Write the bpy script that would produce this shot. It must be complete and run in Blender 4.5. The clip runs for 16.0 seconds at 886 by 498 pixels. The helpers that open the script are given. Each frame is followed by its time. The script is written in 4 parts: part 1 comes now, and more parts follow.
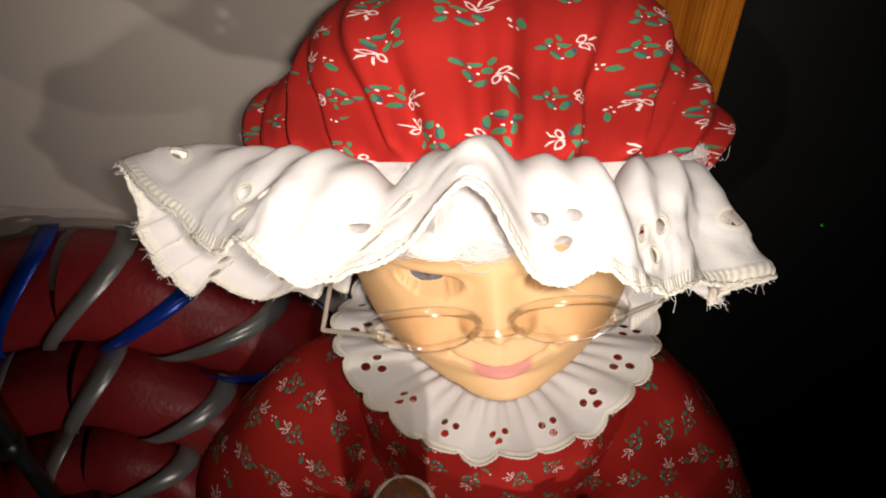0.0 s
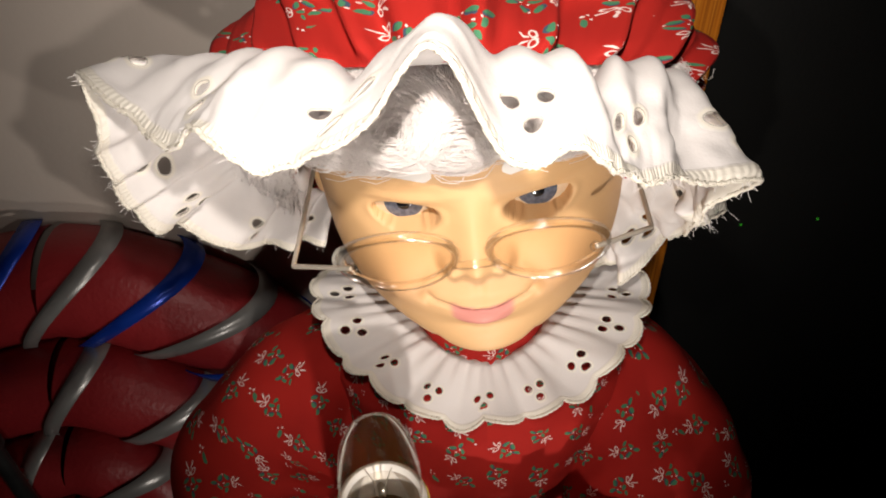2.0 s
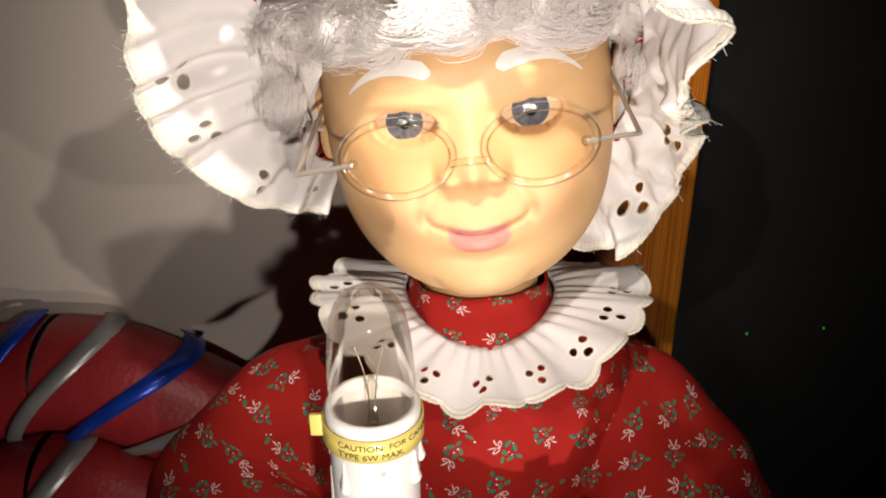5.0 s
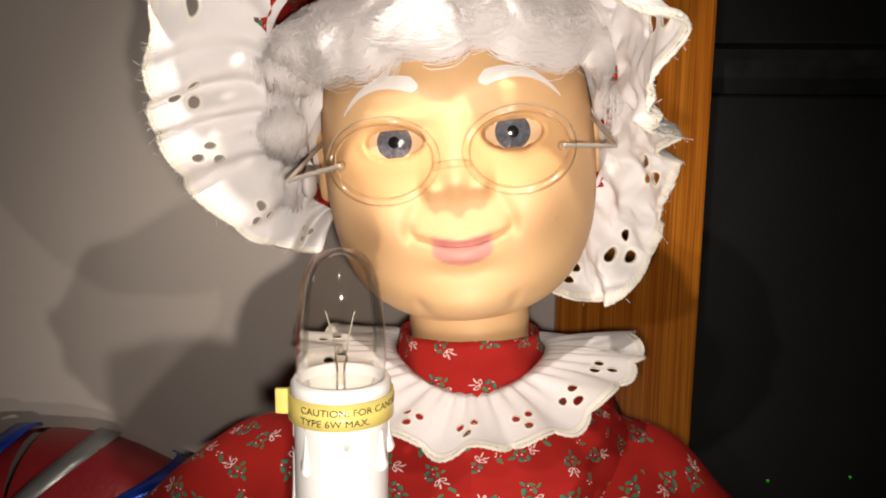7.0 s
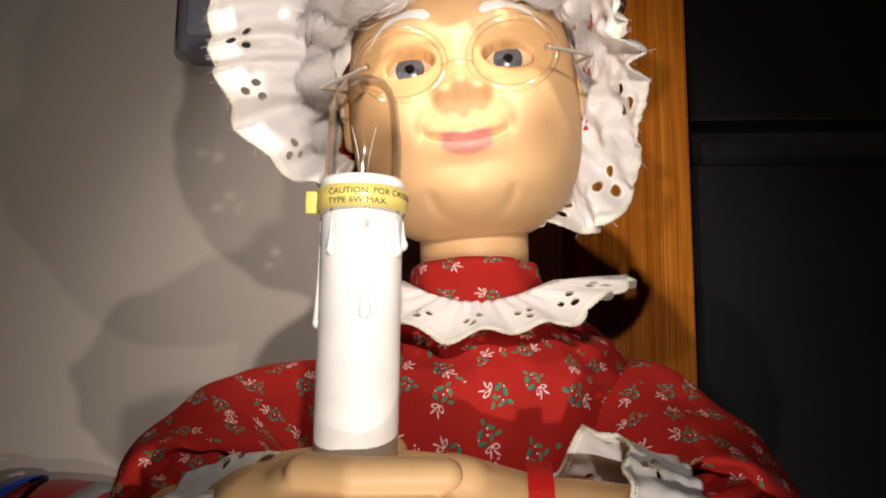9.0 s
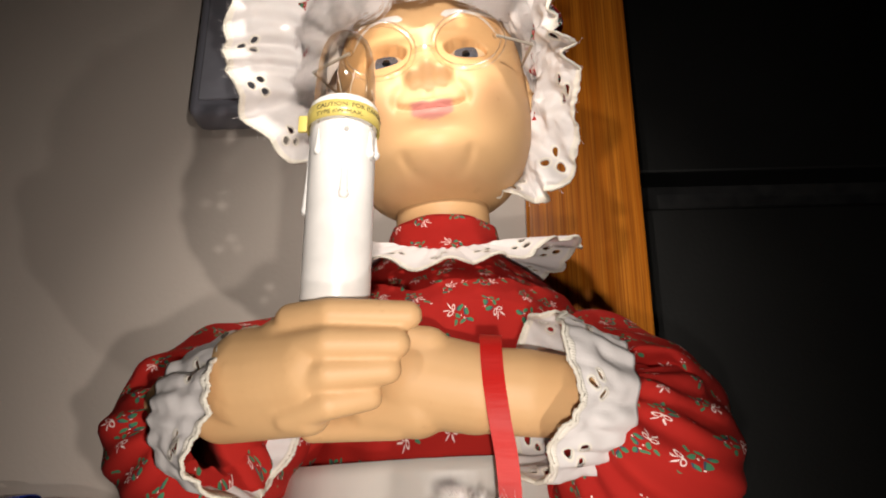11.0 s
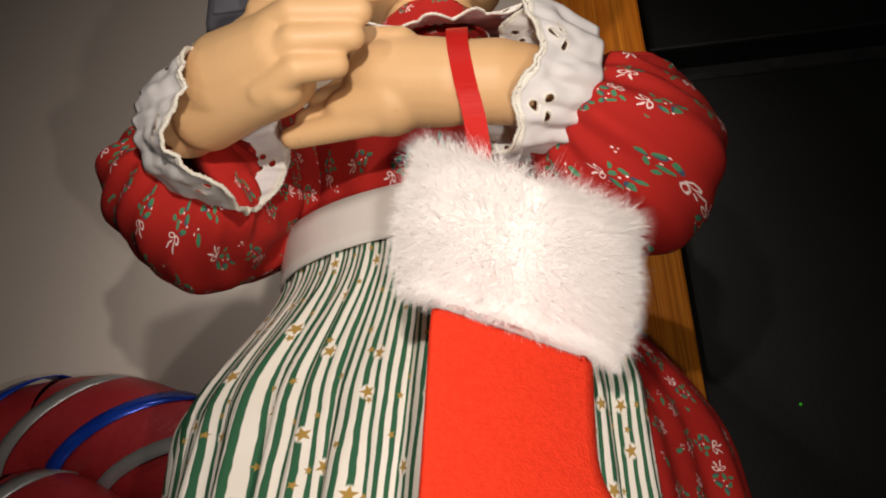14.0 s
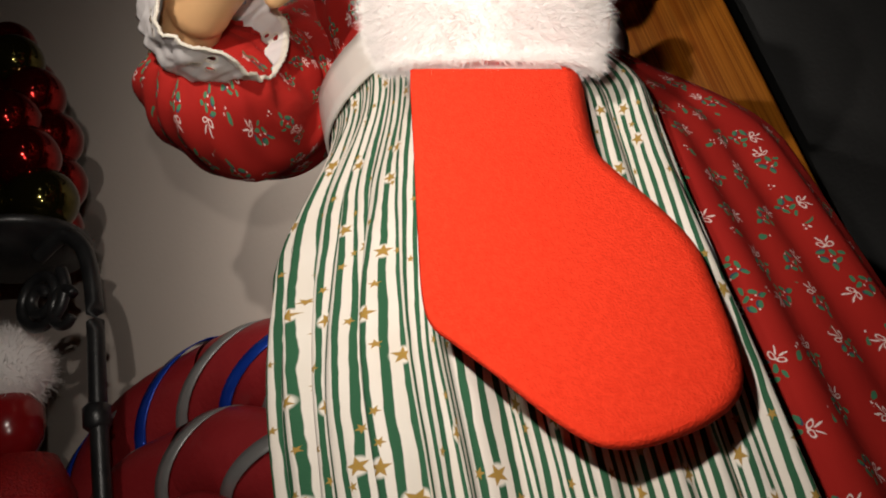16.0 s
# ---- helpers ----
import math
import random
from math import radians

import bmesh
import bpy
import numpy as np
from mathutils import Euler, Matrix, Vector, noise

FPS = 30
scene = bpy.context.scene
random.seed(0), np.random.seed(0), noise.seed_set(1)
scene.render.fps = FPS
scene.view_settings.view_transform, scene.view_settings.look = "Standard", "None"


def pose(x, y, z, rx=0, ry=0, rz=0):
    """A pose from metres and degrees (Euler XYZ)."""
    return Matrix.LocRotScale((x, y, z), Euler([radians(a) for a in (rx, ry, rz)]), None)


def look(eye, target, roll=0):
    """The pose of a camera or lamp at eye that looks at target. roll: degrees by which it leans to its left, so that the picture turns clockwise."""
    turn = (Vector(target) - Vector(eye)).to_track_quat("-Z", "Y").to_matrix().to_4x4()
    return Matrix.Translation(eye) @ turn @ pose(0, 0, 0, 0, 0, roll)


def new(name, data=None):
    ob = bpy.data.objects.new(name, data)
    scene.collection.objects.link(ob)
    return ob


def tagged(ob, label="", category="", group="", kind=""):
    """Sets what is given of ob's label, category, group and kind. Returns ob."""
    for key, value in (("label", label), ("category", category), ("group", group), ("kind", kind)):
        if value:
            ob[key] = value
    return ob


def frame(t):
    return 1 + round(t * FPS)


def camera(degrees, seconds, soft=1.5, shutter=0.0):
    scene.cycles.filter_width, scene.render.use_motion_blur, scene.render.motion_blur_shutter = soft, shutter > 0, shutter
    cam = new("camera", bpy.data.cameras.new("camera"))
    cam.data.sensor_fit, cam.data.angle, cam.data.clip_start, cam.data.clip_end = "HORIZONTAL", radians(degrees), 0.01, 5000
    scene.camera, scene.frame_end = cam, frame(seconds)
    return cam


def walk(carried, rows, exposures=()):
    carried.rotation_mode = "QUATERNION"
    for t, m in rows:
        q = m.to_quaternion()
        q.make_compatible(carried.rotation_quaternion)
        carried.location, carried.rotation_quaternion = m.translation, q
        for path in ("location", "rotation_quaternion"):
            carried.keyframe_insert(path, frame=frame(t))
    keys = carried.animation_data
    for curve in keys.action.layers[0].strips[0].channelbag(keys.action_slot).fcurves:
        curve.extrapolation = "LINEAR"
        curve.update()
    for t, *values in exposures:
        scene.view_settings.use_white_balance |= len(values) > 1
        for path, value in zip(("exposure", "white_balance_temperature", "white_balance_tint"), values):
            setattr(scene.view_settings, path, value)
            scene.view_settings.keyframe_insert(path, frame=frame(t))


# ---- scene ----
cam = camera(60.3, 16.0, soft=1.9)
METRES, EYE, TILT, LEAN, TURN = 0.55, 0.70, -44.6, 0.6, 0.0
ROWS = [
    (0.0, 0.0, 0.0, 0.0, 0.0, 0.0, -0.0),
    (0.5, 0.0023, 0.007, -0.0103, -0.09, 0.09, 0.05),
    (1.0, 0.0065, 0.0096, -0.0186, -0.07, 0.76, 0.46),
    (1.5, 0.0089, 0.0123, -0.0297, -0.04, 1.75, 0.32),
    (2.0, 0.0106, 0.0152, -0.0467, -0.01, 2.73, 0.3),
    (2.5, 0.0115, 0.0107, -0.0611, -0.03, 4.49, 0.21),
    (3.0, 0.0124, 0.0129, -0.0791, -0.12, 7.27, 0.18),
    (3.5, 0.0135, 0.0215, -0.1064, 0.09, 9.18, 0.12),
    (4.0, 0.0137, 0.0341, -0.14, 0.51, 11.76, -0.06),
    (4.5, 0.014, 0.0413, -0.1675, 0.67, 14.67, 0.01),
    (5.0, 0.0158, 0.0368, -0.1899, 0.44, 19.98, -0.57),
    (7.5, 0.0413, 0.0996, -0.3119, 1.45, 40.35, -3.47),
    (8.0, 0.0428, 0.1226, -0.352, 1.68, 45.24, -3.82),
    (10.5, 0.0553, 0.222, -0.5626, 1.66, 61.84, -2.53),
    (11.0, 0.0674, 0.2393, -0.5833, 1.91, 64.55, -2.77),
    (11.5, 0.0818, 0.2711, -0.603, 2.34, 66.05, -2.82),
    (12.0, 0.0952, 0.2997, -0.6166, 2.91, 66.44, -3.09),
    (12.5, 0.1008, 0.3331, -0.6217, 3.66, 67.02, -3.36),
    (13.0, 0.0986, 0.3567, -0.6317, 4.24, 67.03, -3.77),
    (13.5, 0.1003, 0.3913, -0.6501, 5.01, 67.2, -4.35),
    (14.0, 0.1038, 0.4203, -0.669, 6.99, 67.75, -4.83),
    (14.5, 0.1048, 0.443, -0.6822, 10.95, 67.7, -5.03),
    (15.0, 0.121, 0.4722, -0.6967, 17.42, 66.7, -5.04),
    (15.5, 0.1364, 0.5002, -0.7126, 22.86, 65.47, -6.98),
    (16.0, 0.156, 0.5301, -0.7256, 28.09, 63.49, -7.91),
]
walk(cam, [(t, pose(0, 0, EYE, TILT, LEAN, TURN) @ pose(METRES * x, METRES * y, METRES * z, 90 + pitch, roll, yaw)) for t, x, y, z, yaw, pitch, roll in ROWS],
     exposures=[(0.0, -0.50), (2.5, -0.30), (4.0, 0.03), (8.0, 0.05), (10.5, 0.10), (11.5, 0.08), (14.5, 0.05), (16.0, 0.30)])

# ---- light: four fixed spots stand in for the light carried just above the lens ----
world = bpy.data.worlds.new("night")
world.use_nodes = True
world.node_tree.nodes["Background"].inputs[0].default_value = (0.9, 0.8, 0.7, 1)
world.node_tree.nodes["Background"].inputs[1].default_value = 0.004
scene.world = world


def torch_stand_in(eye, target, watts, cone):
    lamp = bpy.data.lights.new("torch_stand_in", "SPOT")
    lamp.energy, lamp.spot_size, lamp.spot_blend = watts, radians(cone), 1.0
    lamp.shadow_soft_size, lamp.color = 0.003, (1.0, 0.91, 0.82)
    ob = new("torch_stand_in", lamp)
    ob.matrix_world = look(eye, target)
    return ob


# all four shine at once, one for each stretch of the camera's way
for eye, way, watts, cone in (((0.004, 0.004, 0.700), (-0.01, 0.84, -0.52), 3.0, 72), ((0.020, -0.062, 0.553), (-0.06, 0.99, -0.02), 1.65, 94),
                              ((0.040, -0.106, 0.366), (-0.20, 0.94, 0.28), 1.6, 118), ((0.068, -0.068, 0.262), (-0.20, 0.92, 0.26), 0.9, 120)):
    torch_stand_in(eye, [e + w for e, w in zip(eye, way)], watts, cone)


# ---- materials ----
def material(name, rough=0.6, metal=0.0, spec=0.5):
    m = bpy.data.materials.new(name)
    m.use_nodes = True
    b = m.node_tree.nodes["Principled BSDF"]
    b.inputs["Roughness"].default_value, b.inputs["Metallic"].default_value = rough, metal
    b.inputs["Specular IOR Level"].default_value = spec
    return m, m.node_tree, b


def link(nt, a, b):
    nt.links.new(a, b)


def node(nt, kind, **sets):
    n = nt.nodes.new(kind)
    for k, v in sets.items():
        if k == "operation":
            n.operation = v
        elif k == "data_type":
            n.data_type = v
        elif k == "dims":
            n.voronoi_dimensions = v
    return n


def put(nt, socket, value):
    if isinstance(value, (int, float)):
        socket.default_value = value
    elif isinstance(value, (tuple, list)):
        socket.default_value = value
    else:
        nt.links.new(value, socket)


def calc(nt, op, a, b=0.0, c=0.0, clamp=False):
    n = nt.nodes.new("ShaderNodeMath")
    n.operation, n.use_clamp = op, clamp
    for s, v in zip(n.inputs, (a, b, c)):
        put(nt, s, v)
    return n.outputs[0]


def vcalc(nt, op, a, b=(0, 0, 0), scale=1.0):
    n = nt.nodes.new("ShaderNodeVectorMath")
    n.operation = op
    put(nt, n.inputs[0], a)
    put(nt, n.inputs[1], b)
    if op == "SCALE":
        put(nt, n.inputs["Scale"], scale)
    return n.outputs["Value"] if op in ("LENGTH", "DISTANCE", "DOT_PRODUCT") else n.outputs[0]


def mix(nt, f, a, b):
    n = nt.nodes.new("ShaderNodeMix")
    n.data_type = "RGBA"
    put(nt, n.inputs[0], f)
    for s, v in ((n.inputs[6], a), (n.inputs[7], b)):
        put(nt, s, (*v, 1) if isinstance(v, tuple) and len(v) == 3 else v)
    return n.outputs[2]


def noise_of(nt, scale, detail=3.0, coord="Object", stretch=None):
    tc = nt.nodes.new("ShaderNodeTexCoord")
    n = nt.nodes.new("ShaderNodeTexNoise")
    n.inputs["Scale"].default_value, n.inputs["Detail"].default_value = scale, detail
    v = tc.outputs[coord]
    if stretch:
        v = vcalc(nt, "MULTIPLY", v, stretch)
    nt.links.new(v, n.inputs["Vector"])
    return n.outputs[0]


def span(nt, v, lo, hi, a=0.0, b=1.0):
    n = nt.nodes.new("ShaderNodeMapRange")
    for s, x in zip(n.inputs, (v, lo, hi, a, b)):
        put(nt, s, x)
    return n.outputs[0]


def relief(nt, bsdf, height, strength, distance):
    n = nt.nodes.new("ShaderNodeBump")
    n.inputs["Strength"].default_value, n.inputs["Distance"].default_value = strength, distance
    nt.links.new(height, n.inputs["Height"])
    nt.links.new(n.outputs[0], bsdf.inputs["Normal"])


def two_tone(name, a, b, scale, rough=0.6, metal=0.0, bump=0.3, depth=0.0004, fine=900.0, spec=0.5, stretch=None):
    """Two close tones in large soft patches, with a fine grained relief."""
    m, nt, s = material(name, rough, metal, spec)
    link(nt, mix(nt, span(nt, noise_of(nt, scale, 4, stretch=stretch), 0.3, 0.7), a, b), s.inputs["Base Color"])
    relief(nt, s, noise_of(nt, fine, 3, stretch=stretch), bump, depth)
    return m


def ellipse(nt, d, cx, cy, a, b, turn):
    """A soft-edged ellipse mask in the vector d's x, y."""
    s = nt.nodes.new("ShaderNodeSeparateXYZ")
    nt.links.new(d, s.inputs[0])
    x, y = calc(nt, "SUBTRACT", s.outputs[0], cx), calc(nt, "SUBTRACT", s.outputs[1], cy)
    c, k = math.cos(turn), math.sin(turn)
    u = calc(nt, "ADD", calc(nt, "MULTIPLY", x, c / a), calc(nt, "MULTIPLY", y, k / a))
    v = calc(nt, "SUBTRACT", calc(nt, "MULTIPLY", y, c / b), calc(nt, "MULTIPLY", x, k / b))
    r = calc(nt, "ADD", calc(nt, "MULTIPLY", u, u), calc(nt, "MULTIPLY", v, v))
    return r


def below(nt, v, lim=1.0, soft=0.18):
    return span(nt, v, lim + soft, lim - soft)


def cell_frame(nt, uv, size, randomness, spin):
    """The place within a scattered cell, about its middle and turned at random, and the cell's random colour."""
    vo = nt.nodes.new("ShaderNodeTexVoronoi")
    vo.voronoi_dimensions = "2D"
    vo.inputs["Scale"].default_value, vo.inputs["Randomness"].default_value = 1.0, randomness
    p = vcalc(nt, "SCALE", uv, scale=1.0 / size)
    nt.links.new(p, vo.inputs["Vector"])
    d = vcalc(nt, "SUBTRACT", p, vo.outputs["Position"])
    sep = nt.nodes.new("ShaderNodeSeparateColor")
    nt.links.new(vo.outputs["Color"], sep.inputs[0])
    rot = nt.nodes.new("ShaderNodeVectorRotate")
    rot.rotation_type = "Z_AXIS"
    nt.links.new(d, rot.inputs["Vector"])
    nt.links.new(calc(nt, "MULTIPLY", calc(nt, "SUBTRACT", sep.outputs[0], 0.5), spin), rot.inputs["Angle"])
    return rot.outputs[0], sep


def most(nt, vals):
    out = vals[0]
    for v in vals[1:]:
        out = calc(nt, "MAXIMUM", out, v)
    return out


def holly_cloth():
    """Red cotton printed with holly sprigs, each with a thin white bow, and single leaves between them."""
    m, nt, s = material("holly_cotton", 0.85, 0, 0.2)
    uv = nt.nodes.new("ShaderNodeUVMap").outputs[0]
    wob = nt.nodes.new("ShaderNodeTexNoise")
    wob.inputs["Scale"].default_value = 420
    nt.links.new(uv, wob.inputs["Vector"])
    uvw = vcalc(nt, "ADD", uv, vcalc(nt, "SCALE", vcalc(nt, "SUBTRACT", wob.outputs["Color"], (0.5, 0.5, 0.5)), scale=0.0012))
    d, sep = cell_frame(nt, uvw, 0.0148, 0.50, 5.0)
    leaves = [(-0.13, 0.08, 0.080, 0.040, 0.6), (0.11, 0.10, 0.080, 0.040, -0.8), (-0.15, -0.09, 0.078, 0.040, -0.3),
              (0.05, -0.07, 0.078, 0.042, 1.1), (-0.01, 0.24, 0.075, 0.038, 1.5), (0.20, -0.05, 0.070, 0.036, 0.3)]
    leaf = most(nt, [below(nt, ellipse(nt, d, *l)) for l in leaves])
    shade = most(nt, [below(nt, ellipse(nt, d, l[0] + 0.02, l[1] - 0.03, *l[2:])) for l in leaves[::2]])
    loops = []
    for cx, cy, t in ((-0.075, -0.25, 0.5), (0.075, -0.25, -0.5)):
        r = ellipse(nt, d, cx, cy, 0.085, 0.045, t)
        loops.append(calc(nt, "MULTIPLY", below(nt, r, 1.0), span(nt, r, 0.25, 0.5)))
    for cx, cy, t in ((-0.07, -0.36, 1.0), (0.06, -0.37, -1.1)):
        loops.append(below(nt, ellipse(nt, d, cx, cy, 0.085, 0.016, t)))
    for cx, cy in ((0.0, 0.0), (0.03, 0.11), (-0.2, 0.0)):
        loops.append(below(nt, ellipse(nt, d, cx, cy, 0.018, 0.018, 0)))
    bow = most(nt, loops)
    d2, sep2 = cell_frame(nt, vcalc(nt, "ADD", uvw, (0.31, 0.17, 0)), 0.0165, 0.45, 6.0)
    far = span(nt, calc(nt, "MULTIPLY", vcalc(nt, "LENGTH", d), 1.0), 0.44, 0.47)
    single = calc(nt, "MULTIPLY", below(nt, ellipse(nt, d2, 0.05, 0, 0.10, 0.05, 0.3)), far)
    dots = calc(nt, "MULTIPLY", most(nt, [below(nt, ellipse(nt, d2, x, y, 0.02, 0.02, 0)) for x, y in ((-0.08, 0.05), (-0.1, -0.05), (-0.16, 0.0))]), far)
    base = mix(nt, span(nt, noise_of(nt, 35, 4, "UV"), 0.3, 0.7), (0.34, 0.013, 0.010), (0.43, 0.019, 0.013))
    c = mix(nt, most(nt, [shade]), base, (0.05, 0.075, 0.11))
    c = mix(nt, calc(nt, "MAXIMUM", leaf, single), c, (0.060, 0.200, 0.105))
    c = mix(nt, calc(nt, "MAXIMUM", bow, dots), c, (0.8, 0.66, 0.62))
    link(nt, c, s.inputs["Base Color"])
    w = vcalc(nt, "SCALE", uv, scale=13000.0)
    sx = nt.nodes.new("ShaderNodeSeparateXYZ")
    nt.links.new(w, sx.inputs[0])
    weave = calc(nt, "ADD", calc(nt, "SINE", calc(nt, "ADD", sx.outputs[0], sx.outputs[1])), calc(nt, "MULTIPLY", noise_of(nt, 160, 4, "UV"), 3.0))
    relief(nt, s, weave, 0.30, 0.00015)
    return m


def stripe_cloth():
    """Cream cotton with uneven green stripes and small gold stars."""
    m, nt, s = material("striped_cotton", 0.85, 0, 0.2)
    uv = nt.nodes.new("ShaderNodeUVMap").outputs[0]
    wob = nt.nodes.new("ShaderNodeTexNoise")
    wob.inputs["Scale"].default_value, wob.inputs["Detail"].default_value = 160, 2
    nt.links.new(vcalc(nt, "MULTIPLY", uv, (1, 0.5, 0)), wob.inputs["Vector"])
    u = nt.nodes.new("ShaderNodeSeparateXYZ")
    nt.links.new(uv, u.inputs[0])
    x = calc(nt, "ADD", u.outputs[0], calc(nt, "MULTIPLY", calc(nt, "SUBTRACT", wob.outputs[0], 0.5), 0.0013))
    saw = calc(nt, "ABSOLUTE", calc(nt, "SUBTRACT", calc(nt, "FRACT", calc(nt, "DIVIDE", x, 0.0037)), 0.5))
    stripe = span(nt, saw, 0.245, 0.205)
    d, sep = cell_frame(nt, uv, 0.019, 0.75, 6.0)

    def star(v, size):
        q = nt.nodes.new("ShaderNodeSeparateXYZ")
        nt.links.new(v, q.inputs[0])
        ang = calc(nt, "ARCTAN2", q.outputs[1], q.outputs[0])
        fold = calc(nt, "ABSOLUTE", calc(nt, "SUBTRACT", calc(nt, "MULTIPLY", calc(nt, "FRACT", calc(nt, "DIVIDE", calc(nt, "ADD", ang, 8.0), 0.4 * math.pi)), 0.4 * math.pi), 0.2 * math.pi))
        beta, ri = 0.2 * math.pi, size * 0.42
        under = calc(nt, "ADD", calc(nt, "MULTIPLY", calc(nt, "SINE", fold), size), calc(nt, "MULTIPLY", calc(nt, "SINE", calc(nt, "SUBTRACT", beta, fold)), ri))
        lim = calc(nt, "DIVIDE", size * ri * math.sin(beta), under)
        r = vcalc(nt, "LENGTH", v)
        return span(nt, calc(nt, "SUBTRACT", lim, r), -0.01, 0.01), span(nt, r, size * 1.15, size * 0.8)

    gold, clear = star(d, 0.125)
    d2, _ = cell_frame(nt, vcalc(nt, "ADD", uv, (0.4, 0.2, 0)), 0.0135, 0.8, 6.0)
    small, _ = star(d2, 0.10)
    gold = calc(nt, "MAXIMUM", gold, small)
    stripe = calc(nt, "MULTIPLY", stripe, calc(nt, "SUBTRACT", 1.0, clear))
    cream = mix(nt, span(nt, noise_of(nt, 40, 3, "UV"), 0.3, 0.7), (0.72, 0.66, 0.58), (0.78, 0.73, 0.66))
    c = mix(nt, stripe, cream, (0.028, 0.105, 0.052))
    c = mix(nt, gold, c, (0.36, 0.22, 0.05))
    link(nt, c, s.inputs["Base Color"])
    relief(nt, s, calc(nt, "ADD", noise_of(nt, 1500, 2, "UV"), calc(nt, "MULTIPLY", noise_of(nt, 90, 3, "UV"), 2.0)), 0.3, 0.0003)
    return m


def eyelet_cloth():
    """White cotton with clusters of three worked holes near its stitched edge; v runs from 0 at the seam to 1 at the edge, u in cluster widths."""
    m, nt, s = material("eyelet_cotton", 0.9, 0, 0.15)
    uv = nt.nodes.new("ShaderNodeUVMap").outputs[0]
    q = nt.nodes.new("ShaderNodeSeparateXYZ")
    nt.links.new(uv, q.inputs[0])
    comb = nt.nodes.new("ShaderNodeCombineXYZ")
    nt.links.new(calc(nt, "SUBTRACT", calc(nt, "FRACT", q.outputs[0]), 0.5), comb.inputs[0])
    nt.links.new(q.outputs[1], comb.inputs[1])
    d = comb.outputs[0]
    spots = ((-0.12, 0.64), (0.12, 0.64), (0.0, 0.79))
    hole = most(nt, [below(nt, ellipse(nt, d, x, y, 0.068, 0.050, 0), 1.0, 0.25) for x, y in spots])
    rim = most(nt, [below(nt, ellipse(nt, d, x, y, 0.100, 0.078, 0), 1.0, 0.25) for x, y in spots])
    edge = span(nt, q.outputs[1], 0.915, 0.935)
    base = mix(nt, span(nt, noise_of(nt, 60, 4), 0.3, 0.7), (0.69, 0.65, 0.64), (0.77, 0.73, 0.72))
    c = mix(nt, calc(nt, "MAXIMUM", edge, rim), base, (0.80, 0.75, 0.67))
    link(nt, c, s.inputs["Base Color"])
    stitch = calc(nt, "SINE", calc(nt, "MULTIPLY", q.outputs[0], 190.0))
    h = calc(nt, "ADD", calc(nt, "MULTIPLY", edge, calc(nt, "MULTIPLY_ADD", stitch, 0.6, 2.0)), calc(nt, "ADD", rim, calc(nt, "MULTIPLY", noise_of(nt, 1600, 2), 0.5)))
    relief(nt, s, h, 0.35, 0.0003)
    out = nt.nodes["Material Output"]
    tr = nt.nodes.new("ShaderNodeBsdfTransparent")
    tl = nt.nodes.new("ShaderNodeBsdfTranslucent")
    tl.inputs[0].default_value = (0.7, 0.66, 0.63, 1)
    thin = nt.nodes.new("ShaderNodeMixShader")
    thin.inputs[0].default_value = 0.12
    nt.links.new(s.outputs[0], thin.inputs[1])
    nt.links.new(tl.outputs[0], thin.inputs[2])
    mx = nt.nodes.new("ShaderNodeMixShader")
    nt.links.new(hole, mx.inputs[0])
    nt.links.new(thin.outputs[0], mx.inputs[1])
    nt.links.new(tr.outputs[0], mx.inputs[2])
    nt.links.new(mx.outputs[0], out.inputs[0])
    return m


def skin_vinyl():
    m, nt, s = material("doll_vinyl", 0.5, 0, 0.35)
    lip = nt.nodes.new("ShaderNodeAttribute")
    lip.attribute_name = "lip"
    flush = nt.nodes.new("ShaderNodeAttribute")
    flush.attribute_name = "flush"
    base = mix(nt, span(nt, noise_of(nt, 45, 4), 0.3, 0.7), (0.62, 0.375, 0.180), (0.66, 0.405, 0.200))
    grime = span(nt, noise_of(nt, 160, 5), 0.66, 0.78, 0, 0.25)
    base = mix(nt, grime, base, (0.42, 0.21, 0.09))
    base = mix(nt, flush.outputs["Fac"], base, (0.60, 0.285, 0.17))
    c = mix(nt, lip.outputs["Fac"], base, (0.56, 0.20, 0.19))
    link(nt, c, s.inputs["Base Color"])
    s.inputs["Subsurface Weight"].default_value = 0.0
    relief(nt, s, noise_of(nt, 700, 3), 0.08, 0.0004)
    return m


def plain(name, rgb, rough=0.5, metal=0.0, spec=0.5):
    m, nt, s = material(name, rough, metal, spec)
    link(nt, mix(nt, span(nt, noise_of(nt, 80, 4), 0.3, 0.7), rgb, tuple(x * 0.85 for x in rgb)), s.inputs["Base Color"])
    return m


def wood():
    m, nt, s = material("varnished_pine", 0.24, 0, 0.35)
    g = noise_of(nt, 1.0, 5, stretch=(330, 60, 4))
    fine = noise_of(nt, 1.0, 3, stretch=(1400, 300, 14))
    c = mix(nt, span(nt, g, 0.35, 0.65), (0.40, 0.105, 0.007), (0.58, 0.195, 0.018))
    c = mix(nt, span(nt, fine, 0.42, 0.66, 0, 0.75), c, (0.22, 0.06, 0.008))
    link(nt, c, s.inputs["Base Color"])
    relief(nt, s, fine, 0.15, 0.0003)
    return m


